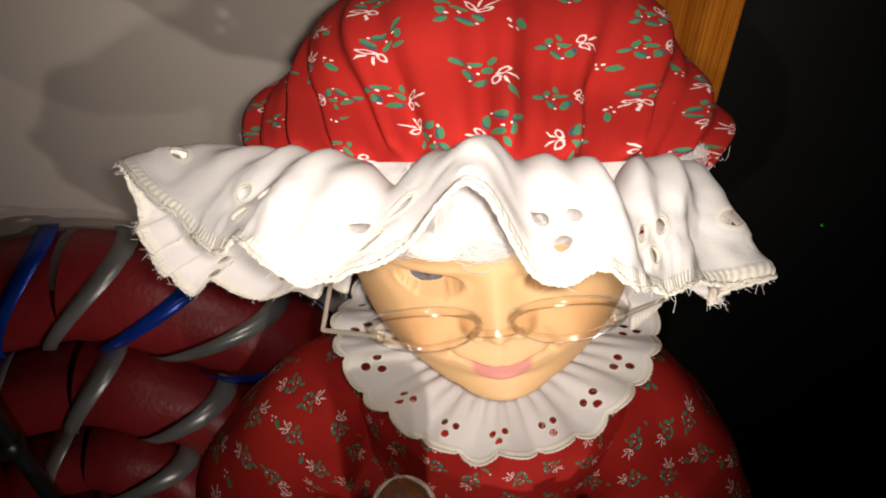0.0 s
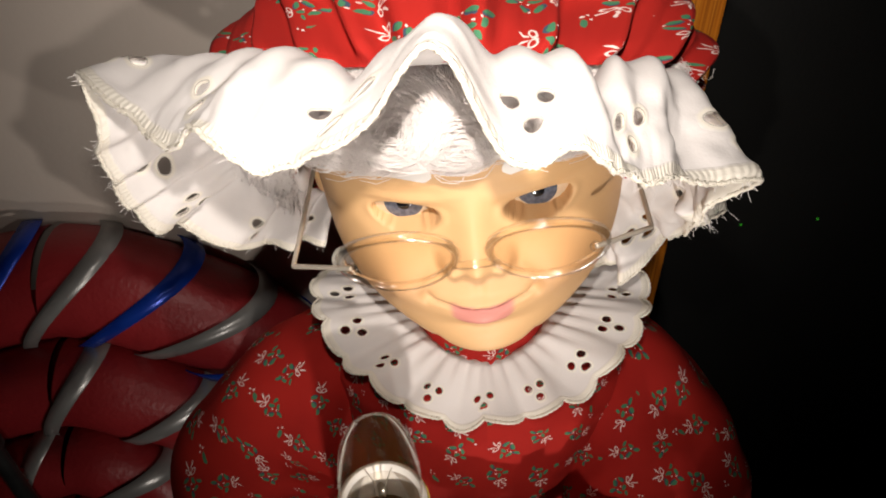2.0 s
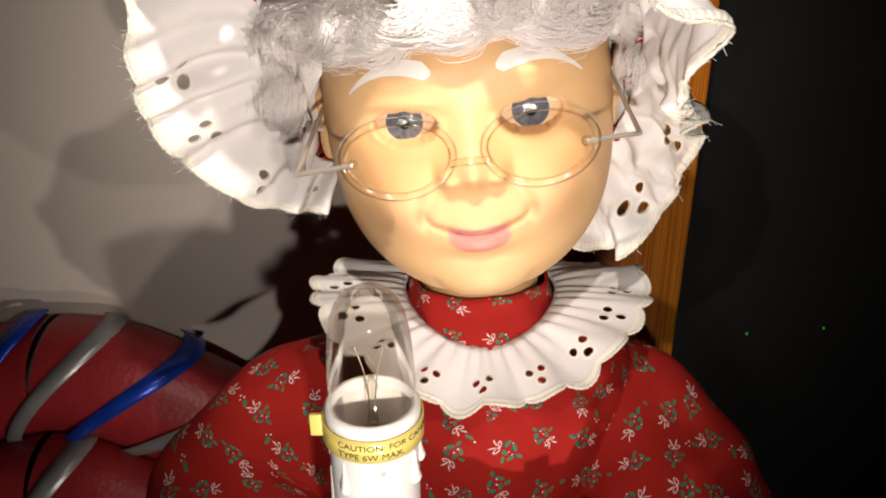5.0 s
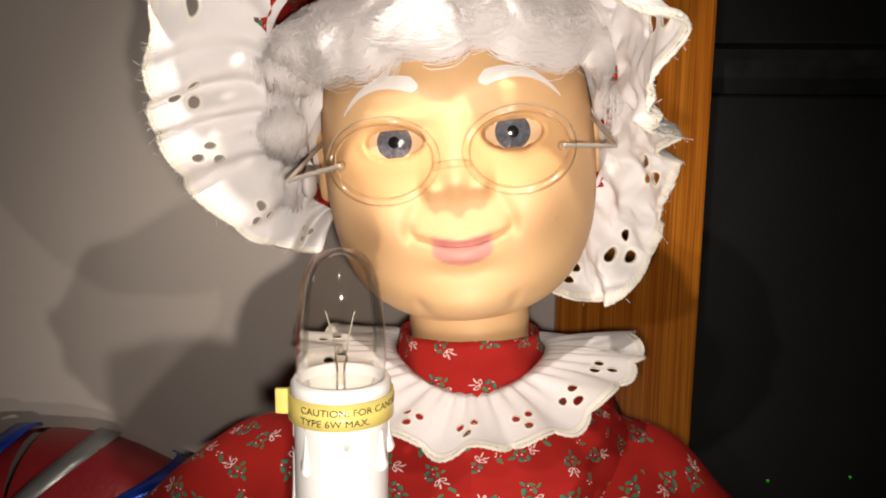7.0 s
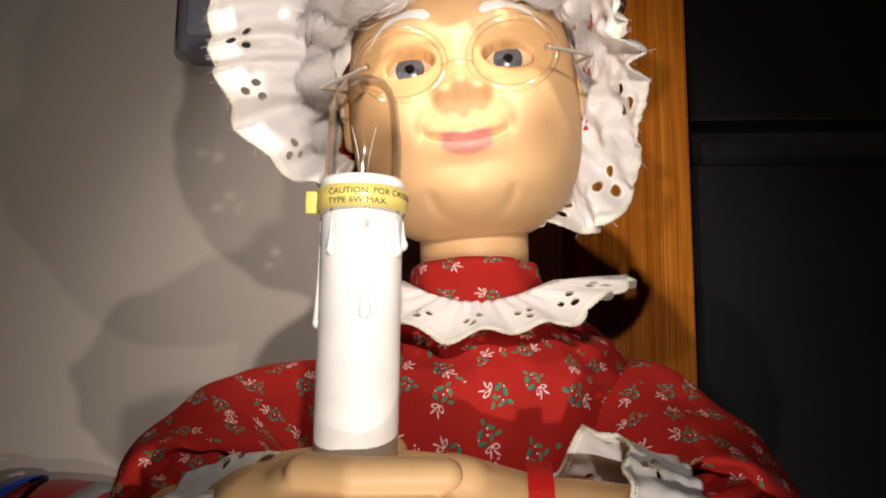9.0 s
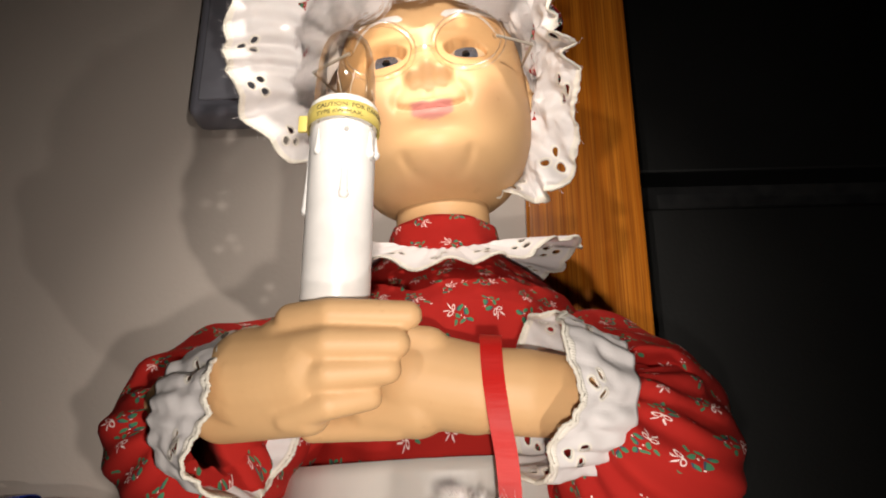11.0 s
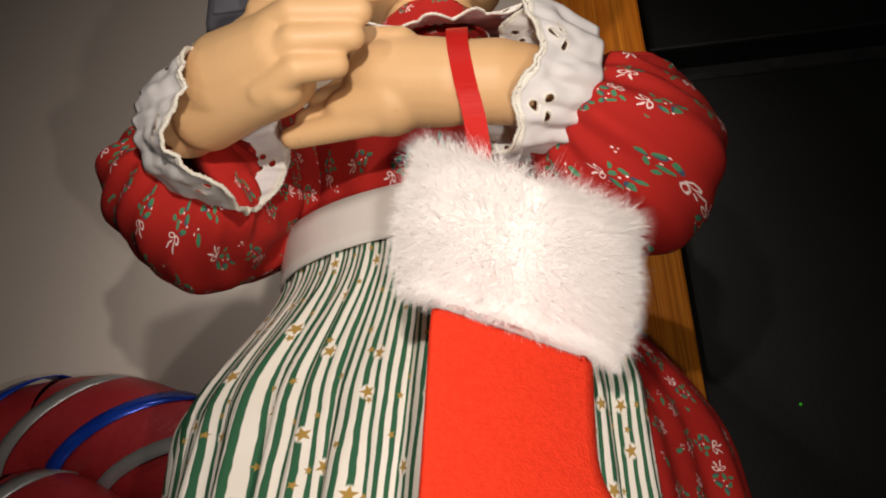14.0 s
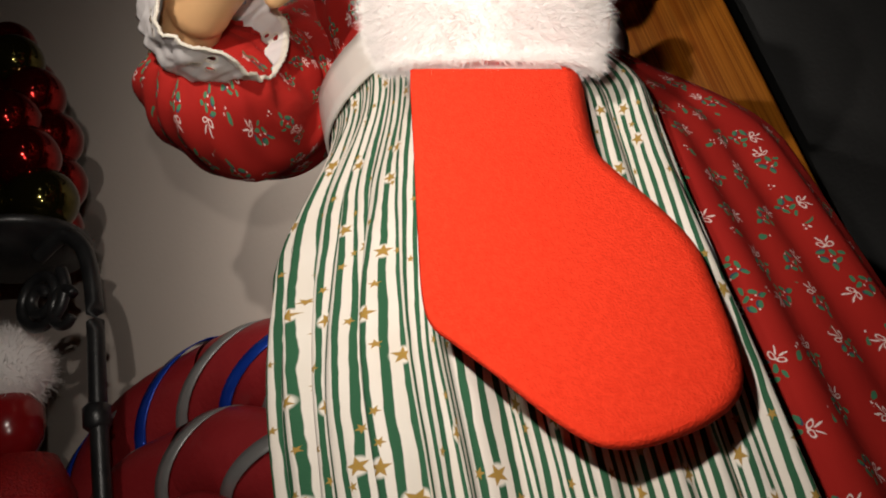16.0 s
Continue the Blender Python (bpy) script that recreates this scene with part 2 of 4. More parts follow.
HOLLY, STRIPES, EYELET, SKIN, WOOD = holly_cloth(), stripe_cloth(), eyelet_cloth(), skin_vinyl(), wood()
WALL = two_tone("wall_paint", (0.56, 0.485, 0.43), (0.60, 0.525, 0.465), 6, 0.8, 0, 0.25, 0.0006, 260)
DARK = two_tone("near_black", (0.005, 0.005, 0.005), (0.008, 0.008, 0.0075), 9, 0.5, 0, 0.3, 0.0004, 400, 0.25)
FLOOR = two_tone("floor_boards", (0.10, 0.05, 0.025), (0.14, 0.07, 0.03), 8, 0.4)
VINYL = two_tone("red_vinyl", (0.26, 0.014, 0.018), (0.33, 0.022, 0.026), 30, 0.42, 0, 0.5, 0.0008, 330)
FELT = two_tone("red_felt", (0.72, 0.036, 0.013), (0.81, 0.048, 0.018), 700, 0.95, 0, 0.6, 0.0008, 1500, 0.1)


def fibre(name, rgb, rough, through_share):
    """Hair or fur: part of the light goes through each fibre."""
    m, nt, s = material(name, rough, 0, 0.5)
    s.inputs["Base Color"].default_value = (*rgb, 1)
    t = nt.nodes.new("ShaderNodeBsdfTranslucent")
    t.inputs[0].default_value = (*rgb, 1)
    mx = nt.nodes.new("ShaderNodeMixShader")
    mx.inputs[0].default_value = through_share
    nt.links.new(s.outputs[0], mx.inputs[1])
    nt.links.new(t.outputs[0], mx.inputs[2])
    nt.links.new(mx.outputs[0], nt.nodes["Material Output"].inputs[0])
    return m


FUR = fibre("white_fur", (0.93, 0.89, 0.87), 0.8, 0.10)
HAIR = fibre("silver_hair", (0.97, 0.92, 0.90), 0.26, 0.30)
SATIN = two_tone("white_satin", (0.64, 0.59, 0.54), (0.74, 0.69, 0.64), 30, 0.30, 0.0, 0.3, 0.0010, 130, 0.9, (1, 1, 0.35))
RED_RIBBON = two_tone("red_satin", (0.42, 0.010, 0.008), (0.52, 0.016, 0.012), 60, 0.42, 0, 0.3, 0.0004, 500, 0.14, (0.25, 1, 1))
BLUE_FOIL = two_tone("blue_satin", (0.008, 0.04, 0.36), (0.012, 0.06, 0.45), 60, 0.25, 0.35, 0.2, 0.0003, 900)
SILVER_FOIL = two_tone("silver_satin", (0.27, 0.265, 0.26), (0.36, 0.355, 0.35), 60, 0.32, 0.4, 0.2, 0.0003, 900)
EDGING = two_tone("cream_stitching", (0.74, 0.68, 0.58), (0.82, 0.77, 0.68), 400, 0.9, 0, 1.0, 0.0006, 2600, 0.1)
IVORY = plain("ivory_plastic", (0.88, 0.85, 0.82), 0.35)
LABEL = plain("yellow_label", (0.72, 0.58, 0.16), 0.3)
INK = plain("label_ink", (0.03, 0.022, 0.015), 0.6)
STEEL = plain("steel_wire", (0.52, 0.46, 0.39), 0.42, 0.55)


def clear_shell(name, tint, rough, edge, gloss=0.45):
    """Thin clear glass or plastic: seen through, with gloss that grows towards its edges."""
    m = bpy.data.materials.new(name)
    m.use_nodes = True
    nt = m.node_tree
    nt.nodes.remove(nt.nodes["Principled BSDF"])
    t, g = nt.nodes.new("ShaderNodeBsdfTransparent"), nt.nodes.new("ShaderNodeBsdfGlossy")
    t.inputs[0].default_value = (*tint, 1)
    g.inputs["Roughness"].default_value = rough
    w = nt.nodes.new("ShaderNodeLayerWeight")
    w.inputs[0].default_value = edge
    mx = nt.nodes.new("ShaderNodeMixShader")
    nt.links.new(calc(nt, "MULTIPLY", w.outputs["Fresnel"], gloss), mx.inputs[0])
    nt.links.new(t.outputs[0], mx.inputs[1])
    nt.links.new(g.outputs[0], mx.inputs[2])
    nt.links.new(mx.outputs[0], nt.nodes["Material Output"].inputs[0])
    return m


BULB = clear_shell("bulb_glass", (0.945, 0.92, 0.88), 0.04, 0.25, 0.58)
PANE = clear_shell("clear_lens", (0.95, 0.89, 0.81), 0.06, 0.16, 0.6)
LENS = clear_shell("clear_plastic", (0.985, 0.965, 0.93), 0.10, 0.35, 0.5)
IRON = two_tone("black_iron", (0.010, 0.010, 0.011), (0.02, 0.02, 0.02), 90, 0.35, 0.0, 0.3, 0.0005, 500)
EYE_WHITE = plain("eye_white", (0.72, 0.57, 0.40), 0.2)
IRIS = two_tone("iris", (0.055, 0.065, 0.095), (0.13, 0.145, 0.19), 900, 0.15)
PUPIL = plain("pupil", (0.01, 0.01, 0.012), 0.1)
BROW = plain("brow_paint", (0.85, 0.80, 0.76), 0.5)
GREY_PLASTIC = two_tone("grey_plastic", (0.20, 0.20, 0.24), (0.24, 0.24, 0.28), 20, 0.4)
BALL_RED = plain("red_glass_ball", (0.17, 0.006, 0.005), 0.10, 0.9)
BALL_GREEN = plain("olive_glass_ball", (0.06, 0.05, 0.012), 0.1, 0.9)


# ---- mesh helpers ----
def thing(name, label, category, group="", kind="", at=(0, 0, 0)):
    ob = new(name)
    ob.empty_display_size = 0.01
    ob.location = at
    return tagged(ob, label, category, group, kind)


def put_mesh(name, me, mats, parent=None, label="", smooth=True):
    for m in mats if isinstance(mats, (list, tuple)) else [mats]:
        me.materials.append(m)
    if smooth:
        me.polygons.foreach_set("use_smooth", [True] * len(me.polygons))
    ob = new(name, me)
    if parent is not None:
        ob.parent = parent
        ob.matrix_parent_inverse = Matrix.Translation(parent.location).inverted() if parent.parent is None else Matrix.Identity(4)
    if label:
        ob["label"] = label
    return ob


def part(name, bm, mats, parent=None, label="", smooth=True):
    me = bpy.data.meshes.new(name)
    bm.to_mesh(me)
    bm.free()
    return put_mesh(name, me, mats, parent, label, smooth)


def sheet_mesh(name, nu, nv, place, uv=None, wrap=False):
    """A grid mesh; place(i/nu, j/nv) gives each point, uv likewise (metres or pattern widths)."""
    cols = nu if wrap else nu + 1
    verts = [place(i / nu, j / nv) for j in range(nv + 1) for i in range(cols)]
    faces = [(j * cols + i, j * cols + (i + 1) % cols, (j + 1) * cols + (i + 1) % cols, (j + 1) * cols + i) for j in range(nv) for i in range(nu)]
    me = bpy.data.meshes.new(name)
    me.from_pydata([tuple(v) for v in verts], [], faces)
    if uv:
        layer = me.uv_layers.new(name="UVMap")
        data = np.empty((len(faces) * 4, 2), dtype=np.float32)
        k = 0
        for j in range(nv):
            for i in range(nu):
                for a, b in ((i, j), (i + 1, j), (i + 1, j + 1), (i, j + 1)):
                    data[k] = uv(a / nu, b / nv)
                    k += 1
        layer.data.foreach_set("uv", data.ravel())
    return me


def curve_at(pts, t):
    """A smooth curve through pts (Catmull-Rom) at t in 0..1."""
    n = len(pts) - 1
    x = min(max(t, 0.0), 1.0) * n
    k = min(int(x), n - 1)
    f = x - k
    p = [Vector(pts[min(max(k + d, 0), n)]) for d in (-1, 0, 1, 2)]
    return 0.5 * (2 * p[1] + (p[2] - p[0]) * f + (2 * p[0] - 5 * p[1] + 4 * p[2] - p[3]) * f * f + (3 * p[1] - p[0] - 3 * p[2] + p[3]) * f ** 3)


def tube_mesh(name, pts, radius, nu=16, nv=24, flat=1.0, up=(0, 0, 1), fold=None, caps=True, uvscale=True):
    """A tube along the smooth curve through pts. radius(t) in metres; flat squeezes it along up; fold(angle, t) adds to the radius."""
    frames = []
    L = 0.0
    last = None
    for j in range(nv + 1):
        t = j / nv
        c = curve_at(pts, t)
        d = (curve_at(pts, min(t + 0.01, 1)) - curve_at(pts, max(t - 0.01, 0))).normalized()
        s = d.cross(Vector(up))
        s = s.normalized() if s.length > 1e-4 else Vector((1, 0, 0))
        n = s.cross(d).normalized()
        L += (c - last).length if last else 0.0
        last = c
        frames.append((c, s, n, L))

    def place(u, v):
        j = round(v * nv)
        c, s, n, _ = frames[j]
        a = u * 2 * math.pi
        r = radius(v) + (fold(a, v) if fold else 0.0)
        return c + s * (r * math.cos(a)) + n * (r * flat * math.sin(a))

    rmid = max(radius(0.5), radius(0.25), radius(0.75))
    me = sheet_mesh(name, nu, nv, place, lambda u, v: (u * 2 * math.pi * rmid, frames[round(v * nv)][3]), wrap=True)
    if caps:
        bm = bmesh.new()
        bm.from_mesh(me)
        bm.verts.ensure_lookup_table()
        bm.faces.new([bm.verts[i] for i in range(nu - 1, -1, -1)])
        bm.faces.new([bm.verts[nv * nu + i] for i in range(nu)])
        bm.to_mesh(me)
        bm.free()
    return me


def box_bm(lo, hi, bevel=0.0, seg=2):
    bm = bmesh.new()
    bmesh.ops.create_cube(bm, size=1.0)
    for v in bm.verts:
        v.co = [l + (c + 0.5) * (h - l) for c, l, h in zip(v.co, lo, hi)]
    if bevel:
        bmesh.ops.bevel(bm, geom=bm.edges[:], offset=bevel, segments=seg, profile=0.5, affect="EDGES")
    return bm


def lathe_bm(profile, nu=48, at=(0, 0, 0)):
    """A body turned round the z axis from (radius, height) pairs."""
    bm = bmesh.new()
    rings = [[bm.verts.new((at[0] + r * math.cos(2 * math.pi * i / nu), at[1] + r * math.sin(2 * math.pi * i / nu), at[2] + h)) for i in range(nu)] for r, h in profile]
    for a, b in zip(rings, rings[1:]):
        for i in range(nu):
            bm.faces.new((a[i], a[(i + 1) % nu], b[(i + 1) % nu], b[i]))
    bm.faces.new(rings[0][::-1])
    bm.faces.new(rings[-1])
    return bm


def solid(ob, thick, offset=0.0):
    m = ob.modifiers.new("thickness", "SOLIDIFY")
    m.thickness, m.offset = thick, offset
    return ob


def bump(x, z, x0, z0, sx, sz):
    return math.exp(-((x - x0) / sx) ** 2 - ((z - z0) / sz) ** 2)


def step(a, b, x):
    t = min(max((x - a) / (b - a), 0.0), 1.0)
    return t * t * (3 - 2 * t)


def edge_cord(parent, place, count, r=0.0006, wrap=False):
    """The stitched cord along a frill's hem, where place(u, 1) runs."""
    pts = [place((k % count) / count if wrap else k / count, 1.0) for k in range(count + 1)]
    return put_mesh("edging", tube_mesh("edging", pts, lambda t: r, 6, count * 2, fold=lambda a, t: 0.3 * r * math.sin(t * count * 5.0 + a), caps=False), EDGING, parent, "cream stitched edging")

# ---- the room ----
WALL_Y = 0.338


def room():
    tagged(part("wall_north", box_bm((-1.6, WALL_Y, 0), (0.075, WALL_Y + 0.1, 2.4)), WALL, smooth=False), "beige painted wall behind the doll", "wall", kind="structure")
    tagged(part("floor", box_bm((-1.6, -1.6, -0.05), (1.8, 2.2, 0)), FLOOR, smooth=False), "dark floor under the doll", "floor", kind="structure")
    tagged(part("ceiling", box_bm((-1.6, -1.6, 2.4), (1.8, 2.2, 2.5)), WALL, smooth=False), "plain ceiling above the room", "ceiling", kind="structure")
    tagged(part("wall_west", box_bm((-1.7, -1.6, 0), (-1.6, 2.2, 2.4)), WALL, smooth=False), "plain beige side wall", "wall", kind="structure")
    tagged(part("wall_south", box_bm((-1.6, -1.7, 0), (1.8, -1.6, 2.4)), WALL, smooth=False), "plain beige rear wall", "wall", kind="structure")
    # unseen walls added to close the next room, in the door's near-black
    tagged(part("wall_east", box_bm((1.8, -1.6, 0), (1.9, 2.2, 2.4)), DARK, smooth=False), "near-black side wall closing the next room, unseen", "wall", kind="structure")
    tagged(part("wall_far", box_bm((0.075, 2.1, 0), (1.8, 2.2, 2.4)), DARK, smooth=False), "near-black far wall closing the next room, unseen", "wall", kind="structure")
    # varnished casing of the doorway
    bm = box_bm((0.061, 0.325, 0), (0.136, WALL_Y + 0.11, 2.1), 0.002)
    tagged(part("trim", bm, WOOD, smooth=False), "orange varnished pine door casing beside the wall", "door trim", kind="structure")
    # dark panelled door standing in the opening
    door = thing("door_1", "near-black panelled door standing shut beyond the casing", "door", kind="structure")
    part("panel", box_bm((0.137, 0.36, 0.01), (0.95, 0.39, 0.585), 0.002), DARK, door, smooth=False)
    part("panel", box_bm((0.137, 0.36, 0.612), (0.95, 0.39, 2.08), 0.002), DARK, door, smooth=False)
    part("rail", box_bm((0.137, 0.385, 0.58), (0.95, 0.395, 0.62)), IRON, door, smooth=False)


room()


def wall_box():
    """A grey plastic chime box on the wall, with a bevelled face."""
    box = thing("door_chime", "grey plastic door chime box fixed to the wall", "door chime", at=(-0.125, WALL_Y, 0.7))
    part("body", box_bm((-0.166, WALL_Y - 0.028, 0.641), (-0.085, WALL_Y, 0.80), 0.006, 3), GREY_PLASTIC, box)
    part("cover", box_bm((-0.158, WALL_Y - 0.031, 0.650), (-0.090, WALL_Y - 0.0275, 0.795), 0.0015), plain("grey_face", (0.33, 0.33, 0.38), 0.4), box, "paler grey face plate")


wall_box()


def wreath():
    """Fat red tubes bent into arches, one inside and before the other, banded with satin ribbon."""
    w = thing("red_wreath", "red vinyl wreath of nested tubes with blue and silver ribbon", "wreath", at=(-0.225, 0.30, 0.0))
    rings = ((0.152, 0.034, 0.300, (0, 1, 0, 1, 0, 1, 0, 1, 0, 1, 0, 1, 0, 1, 0)), (0.100, 0.028, 0.272, (1, 1, 1, 1, 1, 1, 1)), (0.058, 0.023, 0.250, (1, 1, 1, 1)), (0.024, 0.019, 0.232, (1,)))
    for R, r, y, bands in rings:
        c = Vector((-0.225, y, 0.208))
        lean = 0.10

        def on(a, R=R, c=c):
            return c + Vector((R * math.sin(a), lean * R * math.cos(a), R * math.cos(a)))

        pts = [on(2 * math.pi * k / 28) for k in range(29)]
        ring = put_mesh("tube", tube_mesh("tube", pts, lambda t: r, 24, 84, up=(0, 1, 0), caps=False,
                        fold=lambda a, t: 0.0012 * math.sin(9 * t * 6.28 + a) + 0.0008 * math.sin(31 * t + 3 * a)), VINYL, w)
        n = len(bands)
        for k, b in enumerate(bands):
            a0 = -1.9 + 3.8 * (k + 0.5) / n
            half, tilt = 0.0052 / R, (0.030 if R > 0.12 else 0.018) / R

            def band(u, v, a0=a0, half=half, tilt=tilt, r=r, R=R, on=on):
                q = u * 2 * math.pi
                a = a0 + (v - 0.5) * 2 * half + tilt * math.cos(q)
                o = on(a)
                out = Vector((math.sin(a), lean * math.cos(a), math.cos(a))).normalized()
                side = Vector((0, -1, 0))
                return o + (out * math.cos(q) + side * math.sin(q)) * (r + 0.0022)

            m = put_mesh("ribbon", sheet_mesh("ribbon", 36, 2, band, wrap=True), SILVER_FOIL if b else BLUE_FOIL, ring, "silver satin ribbon" if b else "blue satin ribbon")
            solid(m, 0.0006)


wreath()


# ---- the doll: dress, apron, cap ----
def dress():
    d = thing("dress", "red cotton dress printed with holly, worn by the doll", "dress", at=(0.017, 0.18, 0.03))
    # bodice: (height, centre x, centre y, half width, half depth)
    rows = [(0.372, 0.018, 0.184, 0.054, 0.044), (0.40, 0.018, 0.183, 0.056, 0.047), (0.43, 0.018, 0.182, 0.057, 0.048), (0.455, 0.018, 0.182, 0.056, 0.047),
            (0.468, 0.018, 0.184, 0.050, 0.040), (0.476, 0.017, 0.182, 0.039, 0.031), (0.484, 0.017, 0.177, 0.027, 0.0245)]

    def lerp(t):
        x = t * (len(rows) - 1)
        k = min(int(x), len(rows) - 2)
        return [a + (b - a) * (x - k) for a, b in zip(rows[k], rows[k + 1])]

    def place(u, v):
        z, cx, cy, a, b = lerp(v)
        q = u * 2 * math.pi
        k = 1 + 0.014 * math.sin(7 * q + 20 * v) + 0.010 * math.sin(17 * q + 3 * math.sin(9 * v)) + 0.012 * math.sin(41 * q) * max(0.0, 1 - 5 * v)
        return (cx + a * k * math.sin(q), cy - b * k * math.cos(q), z + 0.0015 * math.sin(5 * q))

    put_mesh("bodice", sheet_mesh("bodice", 96, 48, place, lambda u, v: (u * 0.34, v * 0.13), wrap=True), HOLLY, d)

    def band(u, v):
        q = u * 2 * math.pi
        front = 0.5 + 0.5 * math.cos(q)
        r = 0.0255 - 0.0028 * v ** 0.7 + 0.0005 * math.sin(9 * q + 4 * v) + 0.0004 * math.sin(23 * q) * (1 - v)
        return (0.0165 + r * math.sin(q), 0.175 - r * math.cos(q), 0.486 - 0.006 * front + (0.0105 + 0.006 * front) * v + 0.0008 * math.sin(q * 2 + 1))

    solid(put_mesh("neckband", sheet_mesh("neckband", 64, 8, band, lambda u, v: (u * 0.16 + 0.4, v * 0.021), wrap=True), HOLLY, d), 0.0012)

    def skirt(u, v):
        q = u * 2 * math.pi
        z = 0.39 - 0.36 * v
        a = 0.053 + 0.031 * step(0, 0.22, v) + 0.040 * v
        b = 0.042 + 0.030 * step(0, 0.4, v) + 0.032 * v
        k = 1 + (0.03 * math.sin(11 * q + 2 * v) + 0.012 * math.sin(29 * q)) * step(0, 0.25, v)
        return (0.02 + a * k * math.sin(q), 0.19 - b * k * math.cos(q), z)

    put_mesh("skirt", sheet_mesh("skirt", 220, 50, skirt, lambda u, v: (u * 0.62, v * 0.36), wrap=True), HOLLY, d)

    # sleeves: puffed tubes from shoulder over elbow to wrist
    for name, pts, phase in (("sleeve", [(-0.020, 0.192, 0.438), (-0.045, 0.180, 0.431), (-0.065, 0.157, 0.416), (-0.064, 0.130, 0.405), (-0.055, 0.112, 0.411)], 0.0),
                             ("sleeve", [(0.054, 0.192, 0.438), (0.072, 0.178, 0.431), (0.082, 0.152, 0.413), (0.083, 0.126, 0.401), (0.066, 0.111, 0.413)], 2.0)):
        def rad(t):
            return 0.0205 + 0.0140 * math.sin(math.pi * min(1, t * 1.02)) ** 0.8 - 0.003 * step(0.85, 1, t)

        def fold(a, t, ph=phase):
            e = step(0.5, 1.0, t)
            return 0.0013 * math.sin(16 * a + ph) * e + 0.0011 * math.sin(3 * a + 9 * t + ph) + 0.0012 * math.sin(5 * a - 14 * t + ph) + 0.0007 * math.sin(4 * a + 31 * t + 2 * math.sin(2 * a))

        put_mesh(name, tube_mesh(name, pts, rad, 96, 64, fold=fold), HOLLY, d)
    return d


dress()


def apron():
    a = thing("apron", "green striped cotton apron with gold stars and satin waistband", "apron", at=(0.017, 0.13, 0.05))

    def cloth(u, v):
        q = -1.5 + 2.20 * u
        z = 0.383 - 0.345 * v
        s = step(0, 0.3, v)
        ax = 0.0635 + 0.036 * step(0, 0.17, v) - 0.003 * v
        by = 0.052 + 0.036 * step(0, 0.38, v) + 0.035 * v
        k = 1 + (0.030 * math.sin(31 * q + 1.5 * math.sin(3 * v)) + 0.018 * math.sin(53 * q)) * (0.35 + 0.65 * s) * (1 - 0.5 * v)
        k += 0.045 * noise.noise(Vector((9 * q, 2.2 * v, 4.0))) * s + 0.03 * noise.noise(Vector((24 * q, 4 * v, 1.0))) * step(0, 0.1, v)
        return (0.018 + ax * k * math.sin(q), 0.186 - by * k * math.cos(q), z)

    solid(put_mesh("cloth", sheet_mesh("cloth", 260, 70, cloth, lambda u, v: ((u - 0.5) * (0.215 + 0.06 * v) + 0.16 * max(0.0, u - 0.62) ** 1.3, v * 0.345)), STRIPES, a), 0.0012)

    def belt(u, v):
        q = u * 2 * math.pi
        z = 0.3815 + 0.019 * v + 0.0015 * math.sin(2 * q)
        return (0.0165 + 0.0640 * math.sin(q), 0.184 - 0.0525 * math.cos(q), z)

    solid(put_mesh("waistband", sheet_mesh("waistband", 72, 4, belt, lambda u, v: (u * 0.36, v * 0.02), wrap=True), SATIN, a, "white satin waistband"), 0.0012)


apron()


def ruffle_collar():
    c = thing("lace_collar", "white eyelet cotton collar with scalloped cream edge", "collar", at=(0.0165, 0.17, 0.485))

    def place(u, v):
        q = u * 2 * math.pi
        front = max(0.0, math.cos(q)) ** 2
        scal = 0.0026 * abs(math.sin(13 * q)) ** 0.7 * v * v
        rx, ry = 0.0255 + (0.0300 + scal) * v, 0.0250 + (0.0150 + scal) * v
        wave = 0.0017 * math.sin(15 * q + 0.8 + math.sin(2 * q)) * v + 0.0014 * math.sin(8 * q) * v + 0.0008 * math.sin(43 * q + math.sin(5 * q)) * (1 - v) * step(0, 0.15, v)
        fall = -0.0085 * front - (0.0130 - 0.0010 * front) * v ** 1.2 + 0.0145 * v * math.sin(q) ** 2
        return (0.0165 + rx * math.sin(q), 0.175 - 0.0005 * v - ry * math.cos(q), 0.4900 + fall + wave)

    solid(put_mesh("frill", sheet_mesh("frill", 240, 16, place, lambda u, v: (u * 17 + 0.5, v), wrap=True), EYELET, c), 0.0006)
    edge_cord(c, place, 260, 0.0006, True)


ruffle_collar()


def small_lights():
    """Tiny glowing green beads added on the dark door for dots of unknown source."""
    m, nt, s = material("green_glow", 0.3)
    s.inputs["Base Color"].default_value = (0.02, 0.2, 0.01, 1)
    s.inputs["Emission Color"].default_value, s.inputs["Emission Strength"].default_value = (0.08, 1.0, 0.04, 1), 0.12
    for x, z in ((0.1926, 0.3600), (0.2400, 0.3640)):
        bm = bmesh.new()
        bmesh.ops.create_uvsphere(bm, u_segments=10, v_segments=6, radius=0.0009, matrix=Matrix.Translation((x, 0.3598, z)))
        tagged(part("green_dot", bm, m), "tiny glowing green dot on the black door", "lamp", "green pilot lamps")


small_lights()


# ---- the doll ----
HEAD = Vector((0.0118, 0.168, 0.556))
ROLL = Matrix.Rotation(radians(-6.0), 3, "Y")
CHIN = 0.0515


def head_point(x, f, z):
    """From the head's own measure (right, forward, up) to the room's."""
    return HEAD + ROLL @ Vector((x, -f, z))


